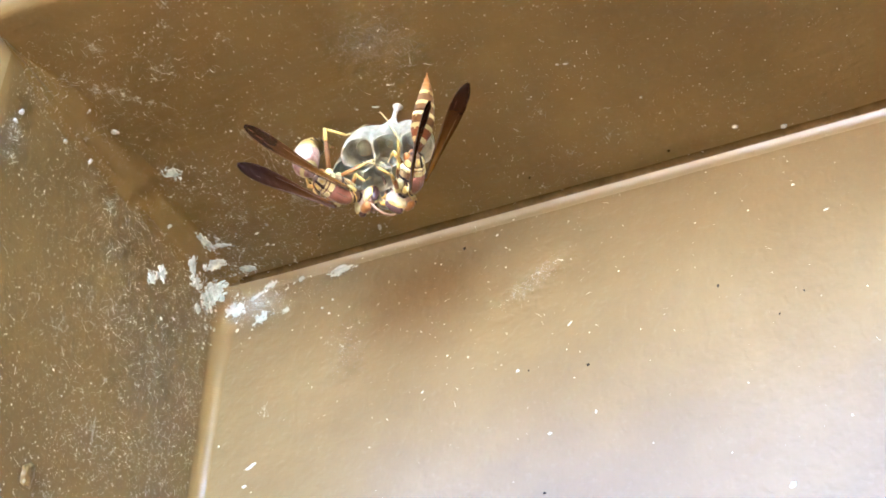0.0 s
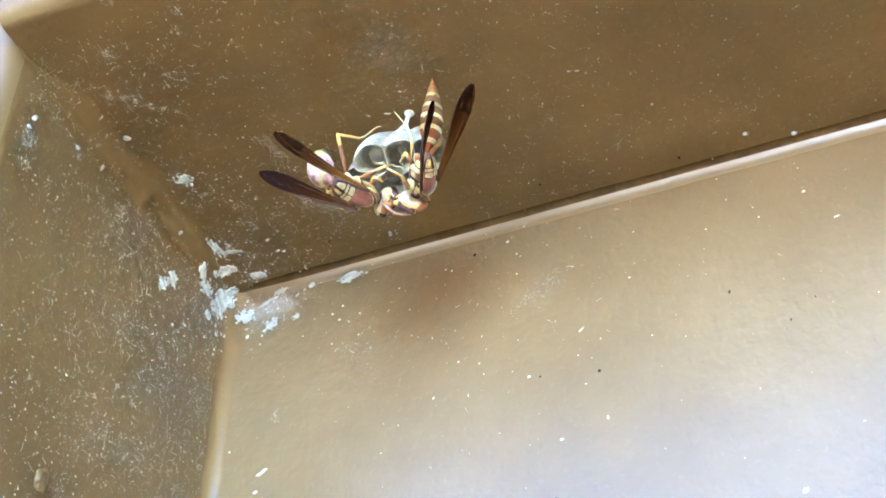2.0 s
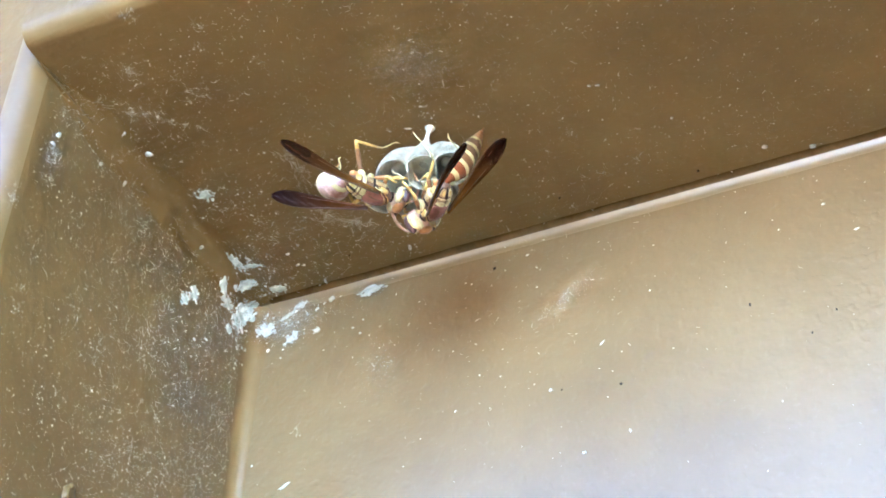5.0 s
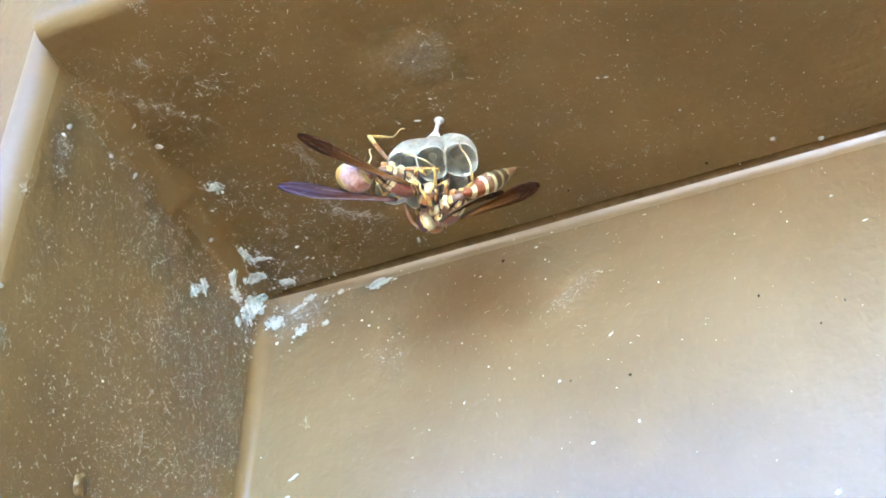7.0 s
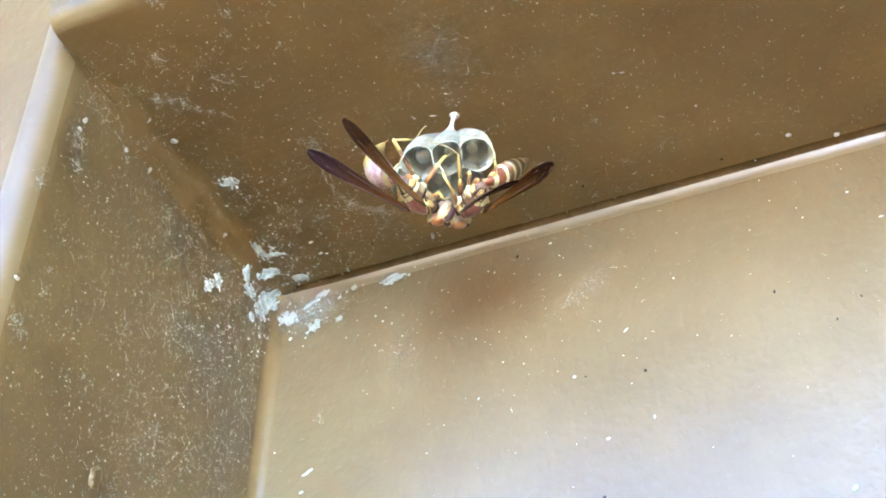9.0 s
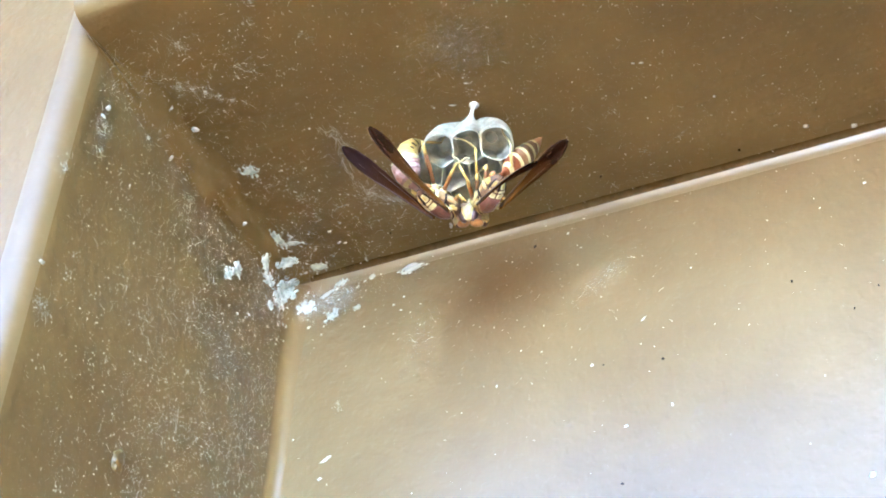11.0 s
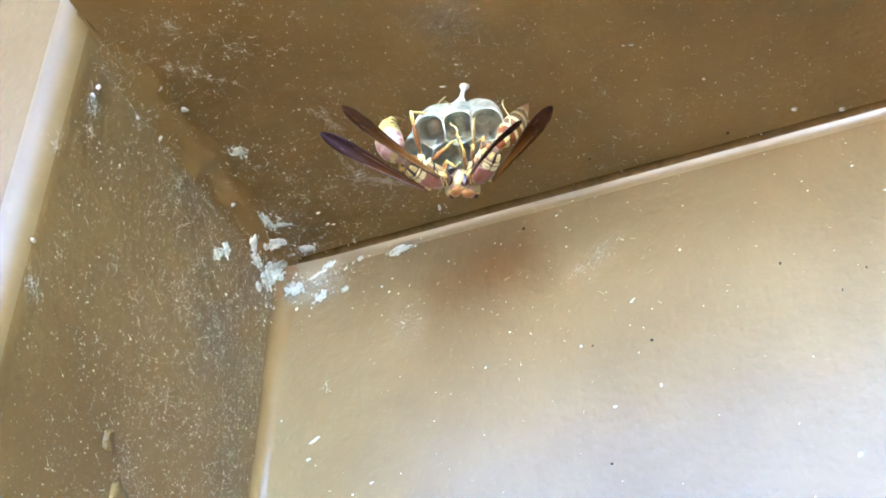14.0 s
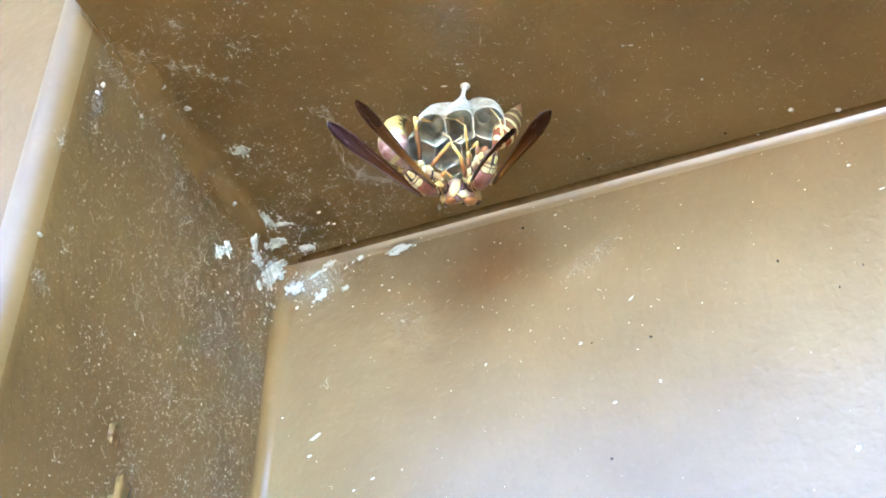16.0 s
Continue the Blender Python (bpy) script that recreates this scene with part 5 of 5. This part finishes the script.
# ---- what moves ----
def motions():
    RIGHT_BODY = [
        (0.0, 0.04258, -0.02538, -0.01388, -159.6, 51.9, -125.4),
        (1.0, 0.04243, -0.02606, -0.01402, -160.1, 51.1, -126.7),
        (1.5, 0.04311, -0.02585, -0.01389, -160.8, 50.1, -133.2),
        (2.0, 0.04292, -0.02636, -0.01393, -163.8, 49.9, -131.5),
        (2.5, 0.04293, -0.02667, -0.01381, -168.7, 46.0, -137.8),
        (3.0, 0.04295, -0.02674, -0.01413, -165.4, 45.7, -141.4),
        (3.5, 0.04278, -0.02622, -0.01411, -167.7, 43.7, -147.3),
        (4.0, 0.04240, -0.02648, -0.01418, -163.4, 37.6, -136.9),
        (6.5, 0.04016, -0.02280, -0.01446, 161.7, 28.3, -131.3),
        (7.0, 0.04073, -0.02264, -0.01439, 169.1, 30.1, -131.1),
        (7.5, 0.04113, -0.02240, -0.01439, 172.4, 26.5, -127.4),
        (8.0, 0.04171, -0.02248, -0.01416, 174.3, 20.0, -128.0),
        (10.5, 0.04165, -0.02262, -0.01442, -178.9, 24.9, -129.5),
        (11.0, 0.04114, -0.02227, -0.01475, -174.0, 12.5, -129.1),
        (11.5, 0.04110, -0.02225, -0.01479, -164.0, 8.3, -126.5),
        (12.0, 0.04167, -0.02253, -0.01437, -170.2, 11.4, -130.7),
        (12.5, 0.04178, -0.02333, -0.01472, -170.5, 10.7, -126.5),
        (13.0, 0.04189, -0.02348, -0.01463, -172.3, 6.5, -127.6),
        (13.5, 0.04159, -0.02358, -0.01454, -171.4, 5.3, -122.5),
        (14.0, 0.04199, -0.02317, -0.01420, -174.3, 8.3, -125.5),
        (14.5, 0.04160, -0.02340, -0.01425, -177.6, 12.4, -127.8),
        (15.0, 0.04179, -0.02297, -0.01423, -173.0, 9.0, -132.5),
        (15.5, 0.04156, -0.02268, -0.01477, -160.8, 13.8, -123.2),
        (16.0, 0.04152, -0.02293, -0.01495, -167.0, 15.5, -127.8),
    ]
    RIGHT_GASTER = [
        (0.0, 0.00000, -0.00330, -0.00020, 23.4, 16.0, -44.8),
        (1.0, 0.00000, -0.00330, -0.00020, 23.8, 18.4, -49.5),
        (1.5, 0.00000, -0.00330, -0.00020, 26.0, 16.5, -44.9),
        (2.0, 0.00000, -0.00330, -0.00020, 30.9, 19.2, -46.6),
        (2.5, 0.00000, -0.00330, -0.00020, 39.5, 19.7, -42.9),
        (3.0, 0.00000, -0.00330, -0.00020, 44.9, 24.0, -44.2),
        (3.5, 0.00000, -0.00330, -0.00020, 46.3, 22.7, -40.8),
        (4.0, 0.00000, -0.00330, -0.00020, 42.7, 17.0, -33.7),
        (6.5, 0.00000, -0.00330, -0.00020, 7.6, 28.6, -105.2),
        (7.0, 0.00000, -0.00330, -0.00020, 9.3, 23.2, -86.5),
        (7.5, 0.00000, -0.00330, -0.00020, 14.5, 24.6, -85.3),
        (8.0, 0.00000, -0.00330, -0.00020, 22.1, 27.6, -82.7),
        (10.5, 0.00000, -0.00330, -0.00020, 29.3, 27.9, -73.4),
        (11.0, 0.00000, -0.00330, -0.00020, 42.4, 23.7, -56.2),
        (11.5, 0.00000, -0.00330, -0.00020, 46.5, 21.4, -45.9),
        (12.0, 0.00000, -0.00330, -0.00020, 56.4, 29.9, -46.8),
        (12.5, 0.00000, -0.00330, -0.00020, 52.9, 26.4, -42.1),
        (13.0, 0.00000, -0.00330, -0.00020, 58.3, 26.8, -39.4),
        (13.5, 0.00000, -0.00330, -0.00020, 52.7, 24.3, -37.1),
        (14.0, 0.00000, -0.00330, -0.00020, 58.4, 24.1, -34.8),
        (14.5, 0.00000, -0.00330, -0.00020, 55.5, 29.6, -39.4),
        (15.0, 0.00000, -0.00330, -0.00020, 61.1, 26.8, -36.3),
        (15.5, 0.00000, -0.00330, -0.00020, 46.6, 23.6, -36.4),
        (16.0, 0.00000, -0.00330, -0.00020, 49.7, 24.5, -37.6),
    ]
    RIGHT_WING_A = [
        (0.0, -0.00160, 0.00090, 0.00130, 47.3, 56.3, 36.0),
        (1.0, -0.00160, 0.00090, 0.00130, 44.6, 56.4, 34.2),
        (1.5, -0.00160, 0.00090, 0.00130, 39.7, 52.1, 29.4),
        (2.0, -0.00160, 0.00090, 0.00130, 44.2, 51.8, 35.4),
        (2.5, -0.00160, 0.00090, 0.00130, 42.4, 44.4, 31.5),
        (3.0, -0.00160, 0.00090, 0.00130, 31.6, 46.3, 28.9),
        (3.5, -0.00160, 0.00090, 0.00130, 30.2, 42.1, 23.9),
        (4.0, -0.00160, 0.00090, 0.00130, 33.1, 38.9, 27.9),
        (6.5, -0.00160, 0.00090, 0.00130, 66.4, 71.4, 54.4),
        (7.0, -0.00160, 0.00090, 0.00130, 50.2, 67.0, 34.7),
        (7.5, -0.00160, 0.00090, 0.00130, 42.8, 62.8, 31.4),
        (8.0, -0.00160, 0.00090, 0.00130, 34.0, 55.2, 24.8),
        (10.5, -0.00160, 0.00090, 0.00130, 32.3, 50.6, 27.7),
        (11.0, -0.00160, 0.00090, 0.00130, 24.4, 36.6, 20.8),
        (11.5, -0.00160, 0.00090, 0.00130, 13.5, 33.8, 20.8),
        (12.0, -0.00160, 0.00090, 0.00130, 18.9, 31.8, 25.5),
        (12.5, -0.00160, 0.00090, 0.00130, 20.6, 32.2, 27.4),
        (13.0, -0.00160, 0.00090, 0.00130, 18.6, 29.0, 25.2),
        (13.5, -0.00160, 0.00090, 0.00130, 19.9, 29.9, 27.5),
        (14.0, -0.00160, 0.00090, 0.00130, 23.8, 28.8, 29.7),
        (14.5, -0.00160, 0.00090, 0.00130, 24.8, 37.3, 25.5),
        (15.0, -0.00160, 0.00090, 0.00130, 16.8, 34.2, 19.2),
        (15.5, -0.00160, 0.00090, 0.00130, 10.4, 41.9, 23.4),
        (16.0, -0.00160, 0.00090, 0.00130, 18.4, 38.5, 24.9),
    ]
    RIGHT_WING_B = [
        (0.0, 0.00160, 0.00090, 0.00130, 15.3, -0.8, -12.1),
        (1.0, 0.00160, 0.00090, 0.00130, 17.3, -1.8, -14.9),
        (1.5, 0.00160, 0.00090, 0.00130, 17.4, -6.2, -17.0),
        (2.0, 0.00160, 0.00090, 0.00130, 19.1, -5.6, -12.6),
        (2.5, 0.00160, 0.00090, 0.00130, 17.2, -9.7, -14.3),
        (3.0, 0.00160, 0.00090, 0.00130, 15.9, -15.2, -11.7),
        (3.5, 0.00160, 0.00090, 0.00130, 18.1, -18.3, -17.0),
        (4.0, 0.00160, 0.00090, 0.00130, 18.8, -17.8, -15.0),
        (6.5, 0.00160, 0.00090, 0.00130, 2.9, 13.4, -18.8),
        (7.0, 0.00160, 0.00090, 0.00130, -0.2, 9.7, -22.7),
        (7.5, 0.00160, 0.00090, 0.00130, -2.4, 6.4, -17.1),
        (8.0, 0.00160, 0.00090, 0.00130, -5.2, 1.0, -18.1),
        (10.5, 0.00160, 0.00090, 0.00130, 0.7, -5.0, -15.9),
        (11.0, 0.00160, 0.00090, 0.00130, -1.1, -17.3, -16.9),
        (11.5, 0.00160, 0.00090, 0.00130, -2.3, -27.7, -5.7),
        (12.0, 0.00160, 0.00090, 0.00130, 2.3, -26.4, -7.0),
        (12.5, 0.00160, 0.00090, 0.00130, 3.2, -25.1, -6.9),
        (13.0, 0.00160, 0.00090, 0.00130, 2.9, -28.7, -7.4),
        (13.5, 0.00160, 0.00090, 0.00130, 3.4, -27.9, -5.1),
        (14.0, 0.00160, 0.00090, 0.00130, 7.3, -26.2, -7.7),
        (14.5, 0.00160, 0.00090, 0.00130, 0.6, -17.5, -10.5),
        (15.0, 0.00160, 0.00090, 0.00130, -2.8, -24.9, -8.3),
        (15.5, 0.00160, 0.00090, 0.00130, -10.6, -20.7, 5.0),
        (16.0, 0.00160, 0.00090, 0.00130, -2.5, -21.5, -2.7),
    ]
    LEFT_BODY = [
        (0.0, 0.03316, -0.02668, -0.01392, -177.2, 11.2, 146.4),
        (1.0, 0.03394, -0.02630, -0.01393, 178.3, 13.4, 143.4),
        (2.0, 0.03397, -0.02646, -0.01357, 177.3, 13.8, 144.3),
        (2.5, 0.03326, -0.02718, -0.01340, -179.2, 11.9, 146.2),
        (3.0, 0.03474, -0.02626, -0.01375, 173.8, 10.9, 138.2),
        (3.5, 0.03485, -0.02607, -0.01388, 174.3, 11.6, 137.9),
        (4.0, 0.03434, -0.02892, -0.01208, -179.4, -0.1, 146.4),
        (6.5, 0.03346, -0.02809, -0.01315, 177.3, 0.0, 143.2),
        (7.0, 0.03601, -0.02774, -0.01260, -179.2, 0.2, 145.8),
        (7.5, 0.03585, -0.02628, -0.01388, -176.7, -3.3, 148.6),
        (8.0, 0.03612, -0.02590, -0.01351, -169.0, -17.2, 157.6),
        (10.5, 0.03424, -0.02441, -0.01498, 179.0, -22.9, 155.8),
        (11.0, 0.03478, -0.02360, -0.01509, 179.3, -17.1, 151.7),
        (11.5, 0.03451, -0.02313, -0.01550, 179.3, -17.7, 149.9),
        (12.0, 0.03484, -0.02312, -0.01503, 173.9, -15.0, 147.7),
        (12.5, 0.03495, -0.02411, -0.01488, 176.3, -13.4, 146.9),
        (13.0, 0.03389, -0.02497, -0.01369, -166.1, -30.7, 149.8),
        (13.5, 0.03456, -0.02579, -0.01452, 178.8, -4.0, 147.9),
        (14.0, 0.03523, -0.02502, -0.01471, 179.0, -2.8, 144.3),
        (14.5, 0.03283, -0.02577, -0.01440, -172.6, -2.9, 151.9),
        (15.0, 0.03493, -0.02498, -0.01460, 179.2, -0.2, 144.9),
        (15.5, 0.03457, -0.02448, -0.01544, -176.3, -8.9, 149.1),
        (16.0, 0.03442, -0.02451, -0.01545, -178.2, -13.4, 148.0),
    ]
    LEFT_GASTER = [
        (0.0, 0.00000, -0.00330, -0.00020, 63.7, -2.3, 14.2),
        (1.0, 0.00000, -0.00330, -0.00020, 58.4, -0.3, 13.8),
        (2.0, 0.00000, -0.00330, -0.00020, 61.8, -10.0, 23.1),
        (2.5, 0.00000, -0.00330, -0.00020, 60.7, -13.1, 26.9),
        (3.0, 0.00000, -0.00330, -0.00020, 58.8, -9.1, 14.5),
        (3.5, 0.00000, -0.00330, -0.00020, 59.4, -7.5, 10.9),
        (4.0, 0.00000, -0.00330, -0.00020, 3.5, -4.7, 91.0),
        (6.5, 0.00000, -0.00330, -0.00020, 32.1, -23.3, 64.7),
        (7.0, 0.00000, -0.00330, -0.00020, 1.9, -19.8, 66.8),
        (7.5, 0.00000, -0.00330, -0.00020, 6.3, -9.0, 69.9),
        (8.0, 0.00000, -0.00330, -0.00020, -6.0, 12.3, 84.6),
        (10.5, 0.00000, -0.00330, -0.00020, 44.2, -14.8, 25.9),
        (11.0, 0.00000, -0.00330, -0.00020, 45.4, -12.2, 11.6),
        (11.5, 0.00000, -0.00330, -0.00020, 42.3, -14.9, -18.5),
        (12.0, 0.00000, -0.00330, -0.00020, 49.0, -9.0, -18.0),
        (12.5, 0.00000, -0.00330, -0.00020, 52.4, -3.6, -2.8),
        (13.0, 0.00000, -0.00330, -0.00020, 24.7, -20.6, 52.0),
        (13.5, 0.00000, -0.00330, -0.00020, 53.4, -10.9, 22.4),
        (14.0, 0.00000, -0.00330, -0.00020, 44.5, -6.9, 11.3),
        (14.5, 0.00000, -0.00330, -0.00020, 41.7, 2.1, 2.0),
        (15.0, 0.00000, -0.00330, -0.00020, 47.5, -4.5, 6.0),
        (15.5, 0.00000, -0.00330, -0.00020, 49.0, -3.9, -2.3),
        (16.0, 0.00000, -0.00330, -0.00020, 44.2, -9.5, -0.0),
    ]
    LEFT_WING_A = [
        (0.0, -0.00160, 0.00090, 0.00130, -32.4, -63.3, 49.8),
        (1.0, -0.00160, 0.00090, 0.00130, -27.3, -62.4, 42.6),
        (2.0, -0.00160, 0.00090, 0.00130, -33.7, -55.2, 42.6),
        (2.5, -0.00160, 0.00090, 0.00130, -39.7, -51.7, 44.1),
        (3.0, -0.00160, 0.00090, 0.00130, -27.5, -67.8, 43.7),
        (3.5, -0.00160, 0.00090, 0.00130, -23.6, -68.1, 39.8),
        (4.0, -0.00160, 0.00090, 0.00130, -61.9, -58.2, 70.3),
        (6.5, -0.00160, 0.00090, 0.00130, -55.4, -71.6, 71.1),
        (7.0, -0.00160, 0.00090, 0.00130, -56.3, -73.6, 84.2),
        (7.5, -0.00160, 0.00090, 0.00130, -51.6, -79.7, 75.9),
        (8.0, -0.00160, 0.00090, 0.00130, -84.9, -72.0, 107.8),
        (10.5, -0.00160, 0.00090, 0.00130, -114.1, -78.1, 126.2),
        (11.0, -0.00160, 0.00090, 0.00130, -89.2, -81.5, 100.2),
        (11.5, -0.00160, 0.00090, 0.00130, -102.4, -86.5, 111.8),
        (12.0, -0.00160, 0.00090, 0.00130, -67.5, -78.1, 69.2),
        (12.5, -0.00160, 0.00090, 0.00130, -3.8, -85.4, 9.7),
        (13.0, -0.00160, 0.00090, 0.00130, -144.1, -76.6, 155.2),
        (13.5, -0.00160, 0.00090, 0.00130, 15.6, -82.9, 2.6),
        (14.0, -0.00160, 0.00090, 0.00130, -39.5, -78.4, 56.2),
        (14.5, -0.00160, 0.00090, 0.00130, 13.3, -77.1, 0.5),
        (15.0, -0.00160, 0.00090, 0.00130, -27.2, -74.8, 42.2),
        (15.5, -0.00160, 0.00090, 0.00130, -57.1, -76.5, 71.8),
        (16.0, -0.00160, 0.00090, 0.00130, -61.0, -81.6, 71.5),
    ]
    LEFT_WING_B = [
        (0.0, 0.00160, 0.00090, 0.00130, 15.5, -31.0, -29.8),
        (1.0, 0.00160, 0.00090, 0.00130, 22.6, -25.0, -31.4),
        (2.0, 0.00160, 0.00090, 0.00130, 16.6, -27.7, -30.9),
        (2.5, 0.00160, 0.00090, 0.00130, 11.2, -31.0, -33.3),
        (3.0, 0.00160, 0.00090, 0.00130, 22.6, -30.8, -29.7),
        (3.5, 0.00160, 0.00090, 0.00130, 40.5, -45.6, -38.4),
        (4.0, 0.00160, 0.00090, 0.00130, 11.8, -59.9, -15.0),
        (6.5, 0.00160, 0.00090, 0.00130, 51.9, -69.1, -43.3),
        (7.0, 0.00160, 0.00090, 0.00130, 64.6, -50.6, -22.0),
        (7.5, 0.00160, 0.00090, 0.00130, 61.2, -43.9, -30.5),
        (8.0, 0.00160, 0.00090, 0.00130, 45.1, -55.9, -22.5),
        (10.5, 0.00160, 0.00090, 0.00130, 57.8, -41.2, -41.1),
        (11.0, 0.00160, 0.00090, 0.00130, 55.5, -34.6, -41.0),
        (11.5, 0.00160, 0.00090, 0.00130, 57.9, -31.9, -45.4),
        (12.0, 0.00160, 0.00090, 0.00130, 56.2, -29.6, -48.1),
        (12.5, 0.00160, 0.00090, 0.00130, 69.1, -22.0, -48.6),
        (13.0, 0.00160, 0.00090, 0.00130, 79.8, -45.9, -50.1),
        (13.5, 0.00160, 0.00090, 0.00130, 74.8, -27.4, -41.5),
        (14.0, 0.00160, 0.00090, 0.00130, 59.0, -30.5, -35.2),
        (14.5, 0.00160, 0.00090, 0.00130, 58.5, -27.7, -45.1),
        (15.0, 0.00160, 0.00090, 0.00130, 54.4, -30.1, -33.3),
        (15.5, 0.00160, 0.00090, 0.00130, 52.6, -28.6, -30.5),
        (16.0, 0.00160, 0.00090, 0.00130, 58.6, -29.1, -35.7),
    ]
    for parts, tables in ((wasp_right, (RIGHT_BODY, RIGHT_GASTER, RIGHT_WING_A, RIGHT_WING_B)), (wasp_left, (LEFT_BODY, LEFT_GASTER, LEFT_WING_A, LEFT_WING_B))):
        for ob, rows in zip(parts, tables):
            walk(ob, [(t, pose(x, y, z, a, b, c)) for t, x, y, z, a, b, c in rows])
    # some legs swing at the hip while the body shifts: places of knee and foot in mm, before and after the shift
    def turned(toward, beside):
        x = toward.normalized()
        z = toward.cross(beside).normalized()
        return Matrix((x, z.cross(x), z)).transposed().to_4x4()

    for limb, joints, body_rows, before, after in (
            (left_limbs[0], LEFT_LEGS[0], LEFT_BODY, ((32.90, -30.82, -6.06), (36.45, -27.30, -5.72)), ((35.45, -30.45, -10.42), (38.85, -28.14, -5.92))),
            (left_limbs[1], LEFT_LEGS[1], LEFT_BODY, ((39.17, -26.92, -10.93), (38.86, -25.22, -11.35)), ((38.48, -27.16, -13.57), (40.59, -26.77, -12.70))),
            (right_limbs[0], RIGHT_LEGS[0], RIGHT_BODY, ((42.39, -28.49, -13.40), (37.87, -28.62, -7.75)), None),
            (right_limbs[2], RIGHT_LEGS[2], RIGHT_BODY, ((46.11, -27.12, -9.16), (42.78, -26.11, -6.47)), None)):
        hip, knee, _, foot = [Vector(j) * MM for j in joints]
        rest = turned(knee - hip, foot - hip).inverted()
        rows = []
        for t, x, y, z, a, b, c in body_rows:
            place = before if t < 5 or (t < 9 and after) else after
            swing = Matrix.Identity(4)
            if place:
                home = pose(x, y, z, a, b, c).inverted()
                swing = turned(home @ (Vector(place[0]) * MM) - hip, home @ (Vector(place[1]) * MM) - hip) @ rest
            rows.append((t, Matrix.Translation(hip) @ swing @ Matrix.Translation(-hip)))
        walk(limb, rows)


motions()
